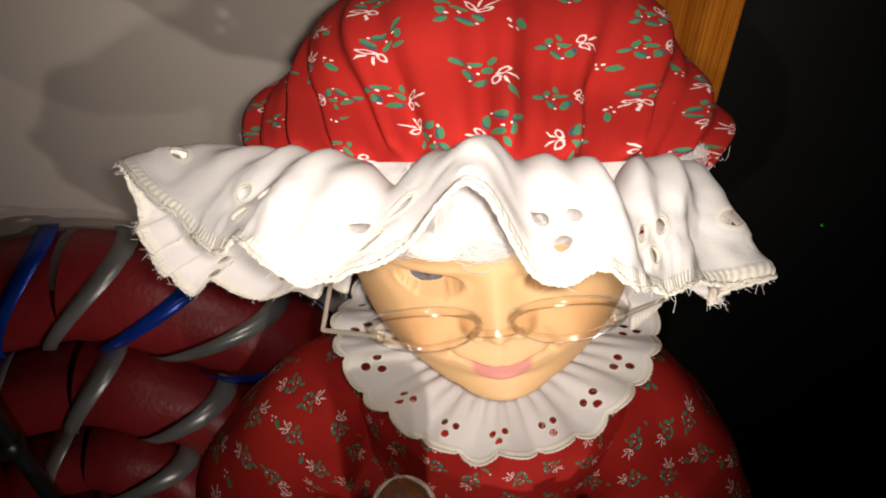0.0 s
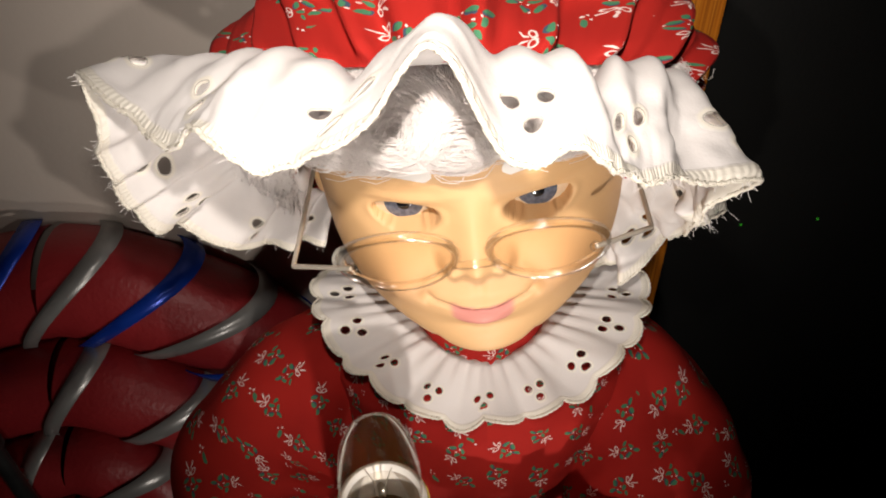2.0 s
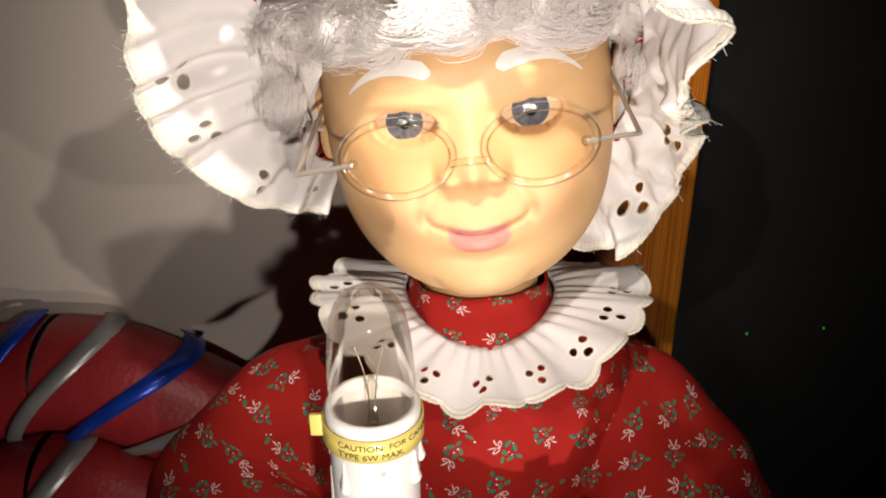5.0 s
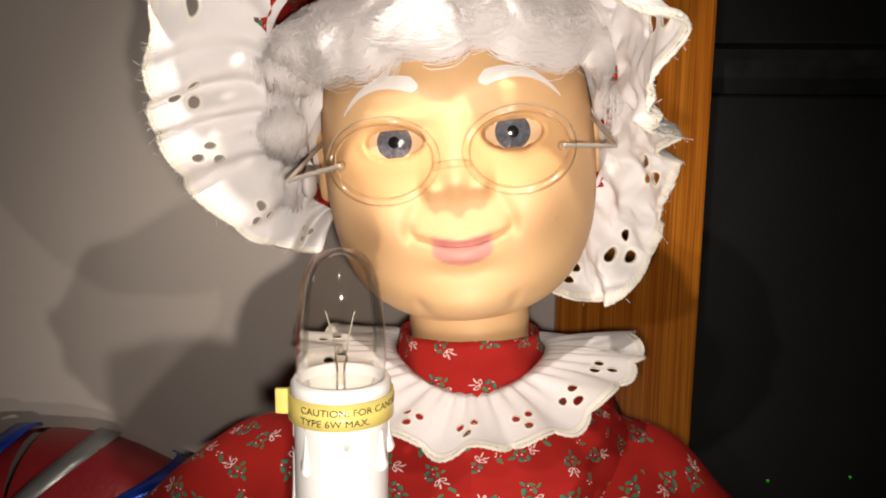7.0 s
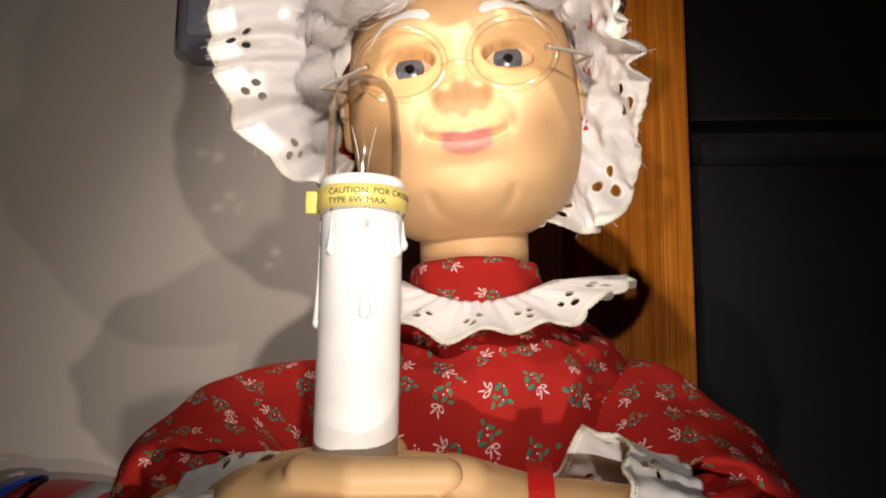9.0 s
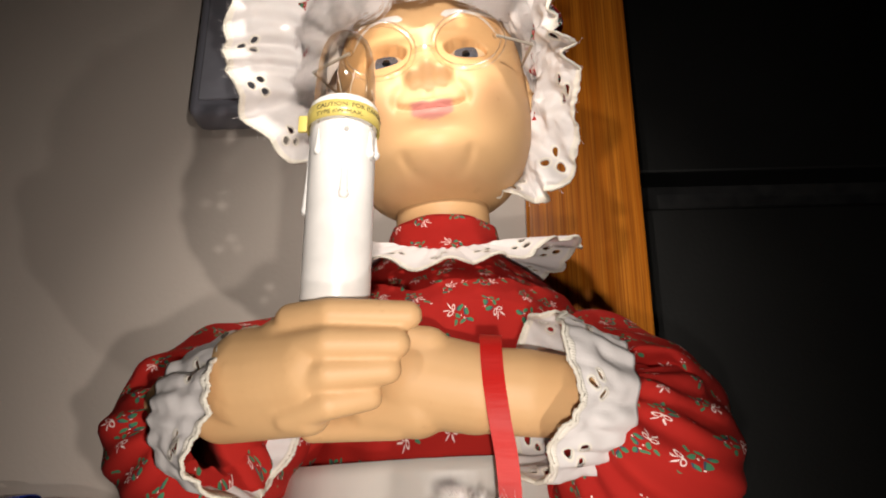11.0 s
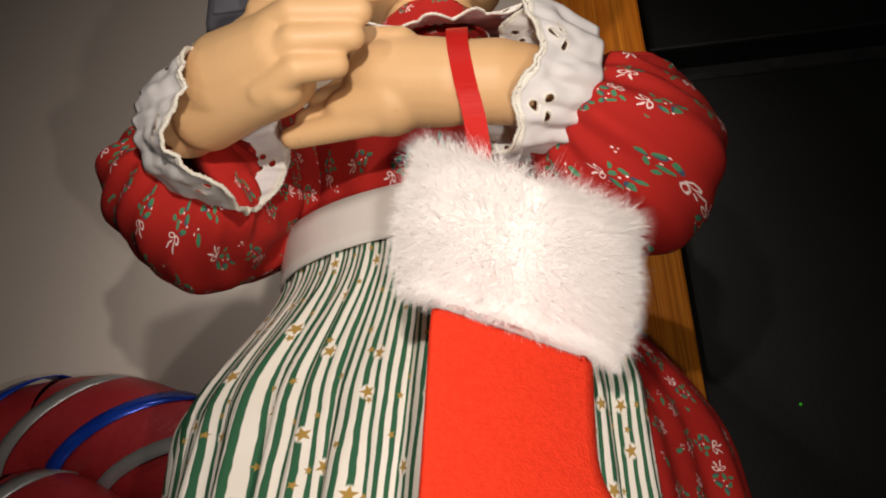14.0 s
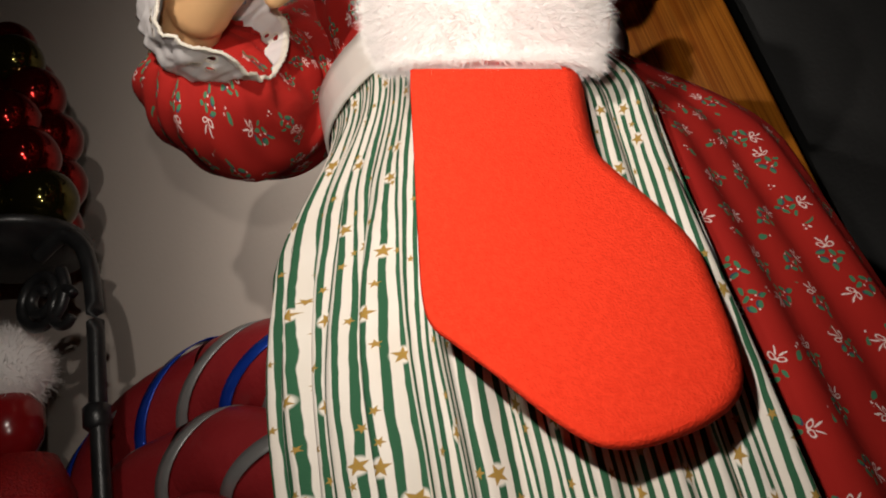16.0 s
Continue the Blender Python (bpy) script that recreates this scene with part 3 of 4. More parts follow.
def face_surface(th, z):
    """The face at the turn th from straight ahead and the height z: right, forward, lip and flush weights."""
    rz = CHIN if z < 0 else 0.052
    k = min(abs(z) / rz, 1.0)
    full = 2.4 if z > 0 else 2.8
    sx = (1 - k ** full) ** (1 / full)
    c, s = math.cos(th), math.sin(th)
    x = 0.0425 * sx * math.copysign(abs(s) ** 0.92, s)
    lip = flush = 0.0
    if c > 0:
        sq = 2.9 if z > 0 else 3.8
        sf = (1 - k ** sq) ** (1 / sq)
        f = 0.0400 * sf * c ** 0.92
        g = step(0.05, 0.45, c)
        ax = abs(x)
        # nose: low bridge, button tip, round wings, nostrils
        d = 0.0026 * bump(x, z, 0, -0.001, 0.0050, 0.011)
        d += 0.0066 * bump(x, z, 0, -0.0078, 0.0048, 0.0044) + 0.0046 * bump(ax, z, 0.0066, -0.0094, 0.0028, 0.0028)
        d -= 0.0010 * bump(ax, z, 0.0100, -0.0094, 0.0018, 0.0035)
        d -= 0.0004 * bump(ax, z, 0.0034, -0.0124, 0.0015, 0.0009)
        # muzzle, philtrum, lips turned up at the corners
        d += 0.0034 * bump(x, z, 0, -0.0255, 0.014, 0.0085)
        d -= 0.0006 * bump(x, z, 0, -0.0180, 0.0016, 0.0030)
        zm = -0.0250 + 17.0 * x * x
        d += 0.0013 * bump(ax, z, 0.0030, zm + 0.0020, 0.0055, 0.0016) - 0.0026 * math.exp(-((z - zm) / 0.0007) ** 2) * step(0.0150, 0.0115, ax)
        d += 0.0021 * bump(x, z, 0, -0.0282, 0.0075, 0.0021) - 0.0013 * bump(x, z, 0, -0.0335, 0.009, 0.0022)
        d -= 0.0016 * bump(ax, z, 0.0142, -0.0212, 0.0016, 0.0024)
        # full cheeks and the smile's crease beside them
        d += 0.0050 * bump(ax, z, 0.0215, -0.0165, 0.0090, 0.0095)
        fold = ax - (0.0112 + 0.42 * max(0.0, -0.0125 - z))
        d -= 0.0007 * math.exp(-(fold / 0.0022) ** 2) * step(-0.0225, -0.019, z) * step(-0.011, -0.015, z)
        # chin set off by a crescent on each side
        d += 0.0080 * bump(x, z, 0, -0.0425, 0.0175, 0.0080)
        ring = math.hypot(x / 1.18, z + 0.0385) - 0.0118
        d -= 0.0011 * math.exp(-(ring / 0.0016) ** 2) * step(-0.038, -0.043, z)
        # eye openings, soft lids and brow
        ex, ez = (ax - 0.0163) / 0.0083, (z - 0.0040) / (0.0037 if z > 0.004 else 0.0046)
        e = ex * ex + ez * ez
        d -= 0.0032 * bump(ax, z, 0.0163, 0.0045, 0.0105, 0.0078)
        d += 0.0036 * bump(ax, z, 0.0185, 0.0170, 0.0135, 0.0055) + 0.0022 * bump(ax, z, 0.0163, 0.0098, 0.0100, 0.0024) + 0.0010 * bump(ax, z, 0.0165, -0.0024, 0.0090, 0.0024)
        d -= 0.0080 * step(1.06, 0.88, e)
        d += 0.0005 * math.exp(-((e - 1.35) / 0.3) ** 2)
        f += d * g
        wide = step(0.0092, 0.0070, ax)
        up = zm + 0.0019 - 0.0006 * math.exp(-(x / 0.0018) ** 2) - 14 * max(ax - 0.004, 0) ** 2
        lip = step(up + 0.0005, up - 0.0002, z) * step(-0.0308 + 42 * x * x, -0.0300 + 42 * x * x, z) * wide * 0.85
        flush = 0.20 * bump(ax, z, 0.022, -0.018, 0.010, 0.009) + 0.10 * bump(x, z, 0, -0.013, 0.008, 0.006)
    else:
        f = 0.047 * sx * c
    return x, f, lip, flush


def doll_head(bm, lipl, flul):
    nu, nv = 300, 190
    rows = []
    for j in range(nv + 1):
        t = j / nv
        z = (-CHIN * math.cos(math.pi * t) if t < 0.5 else -0.052 * math.cos(math.pi * t))
        row = []
        for i in range(nu):
            w = i / nu * 2 - 1
            th = math.pi * (0.62 * w + 0.38 * w ** 3)
            x, f, lp, fl = face_surface(th, z)
            v = bm.verts.new(head_point(x, f, z))
            v[lipl], v[flul] = lp, fl
            row.append(v)
        rows.append(row)
    for a, b in zip(rows, rows[1:]):
        for i in range(nu):
            bm.faces.new((a[i], a[(i + 1) % nu], b[(i + 1) % nu], b[i]))


def add_ball(bm, centre, r, axis, rings, nu=40):
    """A ball about an axis, with rings of (angle, material)."""
    q = Vector((0, 0, 1)).rotation_difference(Vector(axis))
    prev = None
    tip = bm.verts.new(Vector(centre) + q @ Vector((0, 0, r)))
    for a, mat in rings:
        row = [bm.verts.new(Vector(centre) + q @ Vector((r * math.sin(a) * math.cos(2 * math.pi * i / nu), r * math.sin(a) * math.sin(2 * math.pi * i / nu), r * math.cos(a)))) for i in range(nu)]
        for i in range(nu):
            f = bm.faces.new((tip, row[i], row[(i + 1) % nu]) if prev is None else (prev[i], row[i], row[(i + 1) % nu], prev[(i + 1) % nu]))
            f.material_index = mat
        prev = row


def add_mesh(bm, me, mat=0):
    n = len(bm.faces)
    bm.from_mesh(me)
    bm.faces.ensure_lookup_table()
    for f in bm.faces[n:]:
        f.material_index = mat


def welded(limbs, voxel, smooth):
    """One skin round many tapered capsules given as (from, to, radius, radius)."""
    bm = bmesh.new()
    for a, b, ra, rb in limbs:
        a, b = Vector(a), Vector(b)
        n = max(3, int((b - a).length / (0.20 * min(ra, rb))))
        for k in range(n + 1):
            t = k / n
            r = ra + (rb - ra) * t
            bmesh.ops.create_icosphere(bm, subdivisions=3, radius=r, matrix=Matrix.Translation(a.lerp(b, t)))
    me = bpy.data.meshes.new("rough_form")
    bm.to_mesh(me)
    bm.free()
    ob = new("rough_form", me)
    m = ob.modifiers.new("weld", "REMESH")
    m.mode, m.voxel_size = "VOXEL", voxel
    m = ob.modifiers.new("smooth", "SMOOTH")
    m.factor, m.iterations = 0.6, smooth
    out = bpy.data.meshes.new_from_object(ob.evaluated_get(bpy.context.evaluated_depsgraph_get()))
    bpy.data.objects.remove(ob)
    bpy.data.meshes.remove(me)
    return out


def doll():
    bm = bmesh.new()
    lipl = bm.verts.layers.float.new("lip")
    flul = bm.verts.layers.float.new("flush")
    doll_head(bm, lipl, flul)
    for s in (-1, 1):
        c = head_point(s * 0.0163 - 0.0002, 0.0197, 0.0038)
        ax = ROLL @ Vector((s * 0.02, -1, 0.02))
        add_ball(bm, c, 0.0125, ax, [(0.07, 3), (0.133, 3), (0.157, 2), (0.28, 2), (0.405, 2), (0.435, 1), (0.62, 1), (0.85, 1), (1.2, 1)])
        # painted brow, a thin arched strip on the forehead
        def brow(u, v, s=s):
            x = 0.0080 + 0.0222 * u
            z = 0.0168 + 0.0035 * math.sin(math.pi * (u * 0.75 + 0.12)) - 0.0055 * u ** 3 + (v - 0.5) * 0.0044 * min(1.0, u / 0.10 + 0.25) * (1 - 0.85 * u ** 1.4)
            th = math.asin(min(0.98, (x / 0.0425 / max(0.2, (1 - (z / 0.052) ** 2.4) ** (1 / 2.4))) ** (1 / 0.92)))
            X, F, _, _ = face_surface(th, z)
            return head_point(s * X, F + 0.0003, z)
        add_mesh(bm, sheet_mesh("brow", 24, 4, brow), 4)
        # ear
        add_mesh(bm, welded([(head_point(s * 0.0415, 0.0, 0.006), head_point(s * 0.0425, 0.0, -0.010), 0.0045, 0.0035)], 0.001, 3))
    # neck and trunk
    add_mesh(bm, tube_mesh("neck", [(0.0165, 0.175, 0.46), (0.016, 0.175, 0.50), (0.0145, 0.171, 0.535)], lambda t: 0.0202, 40, 10))
    add_mesh(bm, tube_mesh("trunk", [(0.018, 0.184, 0.40), (0.018, 0.184, 0.448)], lambda t: 0.038, 24, 4))
    add_mesh(bm, tube_mesh("legs", [(0.018, 0.182, 0.0), (0.018, 0.182, 0.41)], lambda t: 0.04, 24, 4))
    # the fist round the candle
    fist = [((-0.066, 0.112, 0.4150), (-0.050, 0.1015, 0.4165), 0.0108, 0.0114), ((-0.050, 0.1015, 0.4165), (-0.036, 0.0925, 0.4195), 0.0114, 0.0156),
            ((-0.036, 0.0925, 0.4195), (-0.023, 0.0885, 0.4215), 0.0156, 0.0160), ((-0.024, 0.0865, 0.4260), (-0.024, 0.0880, 0.4135), 0.0120, 0.0105)]
    for z0, z1, x1, y, r in ((0.4345, 0.4350, 0.0118, 0.0745, 0.0045), (0.4255, 0.4268, 0.0085, 0.0735, 0.0048), (0.4165, 0.4198, 0.0060, 0.0755, 0.0047), (0.4080, 0.4128, 0.0008, 0.0785, 0.0044)):
        fist.append(((-0.022, y + 0.0045, z0), (-0.010, y - 0.0015, (z0 + z1) / 2), r * 1.15, r * 1.05))
        fist.append(((-0.010, y - 0.0015, (z0 + z1) / 2), (x1, y + 0.002, z1), r * 1.05, r * 0.92))
    fist.append(((-0.035, 0.0900, 0.4205), (-0.018, 0.0832, 0.4212), 0.0148, 0.0132))
    fist.append(((-0.046, 0.0985, 0.4130), (-0.017, 0.0835, 0.4095), 0.0112, 0.0072))
    fist.append(((-0.030, 0.094, 0.432), (-0.004, 0.100, 0.437), 0.006, 0.0045))
    add_mesh(bm, welded(fist, 0.0007, 9))
    # the other arm, laid behind it with the fingers pointing away
    arm = [((0.074, 0.113, 0.4155), (0.045, 0.104, 0.4175), 0.0118, 0.0135), ((0.045, 0.104, 0.4175), (0.030, 0.103, 0.4185), 0.0135, 0.0130),
           ((0.030, 0.103, 0.4185), (0.012, 0.104, 0.4220), 0.0140, 0.0150), ((0.012, 0.104, 0.4150), (-0.002, 0.104, 0.4125), 0.0115, 0.0075)]
    for k, (dx, dz, r) in enumerate(((-0.0205, 0.4065, 0.0045), (-0.016, 0.4125, 0.0046), (-0.012, 0.419, 0.0046), (-0.008, 0.4255, 0.0046))):
        arm.append(((0.006, 0.1035 + 0.001 * k, 0.4085 + 0.0058 * k), (dx, 0.106, dz), r * 1.2, r * 0.85))
    arm.append(((0.016, 0.098, 0.430), (0.000, 0.096, 0.434), 0.007, 0.0045))
    add_mesh(bm, welded(arm, 0.0008, 9))
    return tagged(part("doll", bm, [SKIN, EYE_WHITE, IRIS, PUPIL, BROW]), "smiling elderly vinyl doll with grey eyes and white painted brows", "doll")


doll()


def candle():
    """Electric candle of ivory plastic with dripped wax, a label round its top, and a clear bulb."""
    x, y = -0.0112, 0.0855
    c = thing("electric_candle", "ivory plastic electric candle with clear bulb, held by the doll", "candle", at=(x, y, 0.40))
    R = 0.0105
    part("tube", lathe_bm([(R - 0.001, 0.416), (R, 0.417), (R, 0.502), (R + 0.0006, 0.503), (R + 0.0006, 0.5062), (R - 0.0001, 0.5072), (R - 0.0012, 0.5068), (R - 0.0014, 0.494), (0.004, 0.492), (0.001, 0.492)], 64, (x, y, 0)), IVORY, c)
    random.seed(5)
    for k in range(8):
        a = k * 0.785 + 0.25 + random.uniform(-0.15, 0.15)
        n = random.uniform(0.005, 0.013) if k % 3 else random.uniform(0.018, 0.030)
        r = random.uniform(0.0011, 0.0016)
        z1 = 0.4995 - n
        p = lambda z, o=0.0: (x + (R + o) * math.sin(a), y - (R + o) * math.cos(a), z)
        bm = bmesh.new()
        bm.from_mesh(tube_mesh("wax_drip", [p(0.5, -0.0006), p(0.5 - n * 0.5, -0.0006), p(z1, -0.0003)], lambda t: r * (0.62 + 0.5 * t ** 3), 10, 8))
        bmesh.ops.create_uvsphere(bm, u_segments=12, v_segments=8, radius=r * 1.15, matrix=Matrix.Translation(p(z1, -0.0003)))
        part("wax_drip", bm, IVORY, c)

    def strip(u, v):
        q = u * 2 * math.pi
        r = R + 0.0011
        return (x + r * math.sin(q), y - r * math.cos(q), 0.4985 + 0.0058 * v)

    lab = solid(put_mesh("label", sheet_mesh("label", 72, 1, strip, wrap=True), LABEL, c, "yellow paper label with black print"), 0.0003)
    part("label_tab", box_bm((x - R - 0.0040, y - 0.002, 0.4985), (x - R - 0.0008, y - 0.0008, 0.5043), 0.0002), LABEL, c, "folded end of the label")
    # print on the label, bent round the tube
    for text, z in (("CAUTION: FOR CANDELABRA", 0.5018), ("TYPE 6W MAX.", 0.4994)):
        cu = bpy.data.curves.new("print", "FONT")
        cu.body, cu.size, cu.extrude = text, 0.0021, 0.00003
        tmp = new("print", cu)
        me = bpy.data.meshes.new_from_object(tmp.evaluated_get(bpy.context.evaluated_depsgraph_get()))
        bpy.data.objects.remove(tmp)
        for v in me.vertices:
            q = v.co.x / R - 0.62
            r = R + 0.00135 + v.co.z
            v.co = (x + r * math.sin(q), y - r * math.cos(q), z + v.co.y)
        put_mesh("print", me, INK, lab, smooth=False)
    # bulb: a clear glass shell with its stem and wires
    prof = [(0.0040, 0.4945), (0.0060, 0.496), (0.0084, 0.501), (0.0096, 0.506), (0.0100, 0.511), (0.0098, 0.518), (0.0092, 0.5245), (0.0084, 0.5290), (0.0072, 0.5322), (0.0054, 0.5345), (0.0030, 0.5355), (0.0010, 0.5357)]
    bulb = part("bulb", lathe_bm(prof, 56, (x, y, 0)), BULB, c, "clear glass bulb")
    bulb.visible_shadow = False
    part("socket", lathe_bm([(0.0088, 0.4925), (0.0088, 0.4940), (0.0052, 0.4955), (0.0042, 0.494)], 32, (x, y, 0)), plain("brass", (0.4, 0.24, 0.08), 0.3, 1.0), bulb, "brass socket")
    part("stem", lathe_bm([(0.0022, 0.4965), (0.0013, 0.501), (0.0009, 0.509), (0.0017, 0.511), (0.0009, 0.513), (0.0004, 0.514)], 20, (x, y, 0)), LENS, bulb, "glass stem")
    for sx in (-1, 1):
        put_mesh("filament_wire", tube_mesh("filament_wire", [(x + sx * 0.0008, y, 0.508), (x + sx * 0.0016, y, 0.515), (x + sx * 0.0032, y - 0.001, 0.522)], lambda t: 0.00016, 6, 10), STEEL, bulb)


candle()


def spectacles():
    g = thing("eyeglasses", "small oval eyeglasses with clear rims and steel wire temples", "eyeglasses", at=(0.0113, 0.1205, 0.555))
    tiltm = Matrix.Translation((0.0113, 0.1205, 0.5552)) @ Matrix.Rotation(radians(-6.0), 4, "Y") @ Matrix.Rotation(radians(15), 4, "X")
    for s in (-1, 1):
        c = Vector((s * 0.0176, 0, 0))
        ov = [tiltm @ (c + Vector((0.0137 * math.cos(2 * math.pi * k / 40), 0.0006 * math.cos(4 * math.pi * k / 40), 0.0109 * math.sin(2 * math.pi * k / 40)))) for k in range(41)]
        rim = put_mesh("rim", tube_mesh("rim", ov, lambda t: 0.00125, 10, 96, up=(0, 1, 0), caps=False), LENS, g, "clear plastic rim")
        rim.visible_shadow = False
        bm = bmesh.new()
        ring = [bm.verts.new(tiltm @ (c + Vector((0.0133 * math.cos(2 * math.pi * k / 48), -0.0004, 0.0105 * math.sin(2 * math.pi * k / 48))))) for k in range(48)]
        bm.faces.new(ring)
        ln = part("lens", bm, PANE, rim, "clear plastic lens", smooth=False)
        ln.visible_shadow = False
        h = tiltm @ Vector((s * 0.0286, -0.0012, 0.0004))
        e = Vector((-0.0325, 0.1250, 0.5478)) if s < 0 else Vector((0.0540, 0.1260, 0.5582))
        k = e + Vector((0.003 * -s, 0.032, 0.010))
        wire = [h, h.lerp(e, 0.5), e.lerp(h, 0.06), e, e.lerp(k, 0.06), e.lerp(k, 0.5), k]
        put_mesh("temple", tube_mesh("temple", wire, lambda t: 0.00062, 10, 60), STEEL, g, "bent steel wire temple")
        bm = bmesh.new()
        bmesh.ops.create_uvsphere(bm, u_segments=12, v_segments=8, radius=0.0014, matrix=Matrix.Translation(h))
        part("hinge", bm, LENS, g, "clear plastic hinge lump").visible_shadow = False
    br = [tiltm @ Vector((x, -0.0012 - 0.0008 * (1 - (x / 0.005) ** 2), -0.0022 + 0.0008 * (1 - (x / 0.0048) ** 2))) for x in (-0.0048, -0.0025, 0, 0.0025, 0.0048)]
    put_mesh("bridge", tube_mesh("bridge", br, lambda t: 0.0011, 12, 24), LENS, g, "clear plastic bridge").visible_shadow = False


spectacles()


# ---- the mob cap ----
SEAM = [(-0.028, 0.172, 0.535), (-0.036, 0.168, 0.540), (-0.041, 0.160, 0.552), (-0.044, 0.152, 0.565), (-0.043, 0.143, 0.582), (-0.034, 0.134, 0.596), (-0.017, 0.125, 0.602),
        (0.006, 0.122, 0.604), (0.027, 0.123, 0.603), (0.047, 0.132, 0.596), (0.056, 0.142, 0.582), (0.058, 0.152, 0.565), (0.055, 0.162, 0.548), (0.049, 0.170, 0.535), (0.040, 0.174, 0.528)]
HEM = [(-0.030, 0.165, 0.521), (-0.047, 0.158, 0.527), (-0.062, 0.145, 0.540), (-0.071, 0.136, 0.558), (-0.071, 0.130, 0.580), (-0.057, 0.116, 0.597), (-0.030, 0.096, 0.604),
       (0.004, 0.094, 0.605), (0.030, 0.091, 0.603), (0.050, 0.102, 0.590), (0.061, 0.116, 0.571), (0.070, 0.134, 0.556), (0.072, 0.155, 0.531), (0.062, 0.163, 0.511), (0.032, 0.168, 0.510)]
NAPE = [(0.030, 0.185, 0.518), (0.006, 0.188, 0.516), (-0.018, 0.183, 0.524)]


def mob_cap():
    cap = thing("mob_cap", "red holly-print mob cap with a wide white eyelet frill", "cap", at=(0.0105, 0.17, 0.58))
    loop = SEAM + NAPE + [SEAM[0]]
    mid, axes = Vector((0.0095, 0.171, 0.570)), Vector((0.0640, 0.0515, 0.0520))

    def crown(u, v):
        s = curve_at(loop, u) - mid
        d0, back = s.normalized(), Vector((0, 1, -0.15)).normalized()
        ang = d0.angle(back) * v
        d = (Matrix.Rotation(ang, 3, d0.cross(back).normalized()) @ d0).normalized()
        full = 1.0 / math.sqrt(sum((c / r) ** 2 for c, r in zip(d, axes)))
        r = s.length + (full - s.length) * step(0, 0.16, v)
        n = len(loop) * 6.0
        soft = step(0.9, 0.45, v)
        pl = (0.0030 * math.sin(n * u * 1.9 + 2 * math.sin(19 * u)) + 0.0018 * math.sin(n * u * 3.3 + 1)) * max(0.0, 1 - v * 2.4) * step(0, 0.03, v)
        pl += (0.0022 * math.sin(50 * u + 9 * v) + 0.0012 * math.sin(31 * u - 17 * v) + 0.0008 * math.sin(83 * u + 4 * v)) * soft
        p = mid + d * (r + pl)
        p.x = mid.x + (p.x - mid.x) * (1 - 0.30 * step(0.150, 0.225, p.y))
        return p

    put_mesh("crown", sheet_mesh("crown", 320, 70, crown, lambda u, v: (u * 0.42, v * 0.15), wrap=True), HOLLY, cap)

    def frill(u, v):
        s, h = curve_at(SEAM, u), curve_at(HEM, u)
        tuck = math.exp(-((u - 0.452) / 0.014) ** 2) + 1.2 * math.exp(-((u - 0.588) / 0.012) ** 2)
        s = s + Vector((0, -0.0050, -0.0035)) * tuck
        out = h - s
        tan = (curve_at(SEAM, min(u + 0.01, 1)) - curve_at(SEAM, max(u - 0.01, 0))).normalized()
        nrm = out.cross(tan).normalized()
        a = (u - 0.5) * 2 * math.pi
        top, right = step(0.30, 0.14, abs(u - 0.52)), step(0.62, 0.75, u)
        wave = 2.3 * ((math.cos(a * 5.6) + 1) / 2) ** 12 * (1 - 0.55 * right) - 0.22 + 0.25 * math.cos(a * 13.0 + 1.0)
        crumple = math.sin(a * 15 + 3 * v) * 0.5 + math.sin(a * 23 - 5 * v) * 0.35
        amp = v ** 0.8 * (0.0036 + 0.0034 * top)
        edge = 1.0 + 0.05 * abs(math.sin(a * 10.5)) * v + 0.004 * math.sin(a * 160)
        c = s + out * v
        crumple += step(0.05, 0.5, v) * (1.1 * noise.noise(c * 90) + 0.7 * noise.noise(c * 190 + Vector((7, 3, 1))) + 0.35 * noise.noise(c * 420))
        return s + out * (v * edge) + nrm * (wave * amp + crumple * v * (0.0017 + 0.0032 * right) + 0.0013 * math.sin(a * 31) * (1 - v) * step(0, 0.1, v) + 0.0020 * math.sin(a * 19 + 1.5 * math.sin(a * 4)) * (1 - top) * step(0.05, 0.5, v)) + tan * (0.0035 * v * math.sin(a * 5.6)) + Vector((0, -0.2, 1)) * (0.0075 * math.sin(math.pi * v ** 0.7) * (0.25 + 0.75 * top))

    solid(put_mesh("frill", sheet_mesh("frill", 460, 28, frill, lambda u, v: (u * 14, v)), EYELET, cap, "white eyelet frill with frayed scalloped edge"), 0.0007)
    edge_cord(cap, frill, 420, 0.0006)
    random.seed(31)
    bm = bmesh.new()
    for k in range(240):
        u = random.choice((random.uniform(0.12, 0.42), random.uniform(0.58, 0.85), random.uniform(0.0, 1.0)))
        p, o = frill(u, 1.0), (curve_at(HEM, u) - curve_at(SEAM, u)).normalized()
        d = o + Vector((random.gauss(0, 0.6), random.gauss(0, 0.6), random.gauss(0, 0.6)))
        e = Vector((random.gauss(0, 1), random.gauss(0, 1), random.gauss(0, 1)))
        n = random.uniform(0.0008, 0.0022) * (1.8 if random.random() < 0.04 else 0.8)
        bm.from_mesh(tube_mesh("thread", [p - o * 0.0006, p + d * n * 0.5, p + d * n + e * n * 0.35], lambda t: 0.00006, 4, 4))
    tagged(part("thread", bm, EYELET, cap), kind="stuff")


mob_cap()


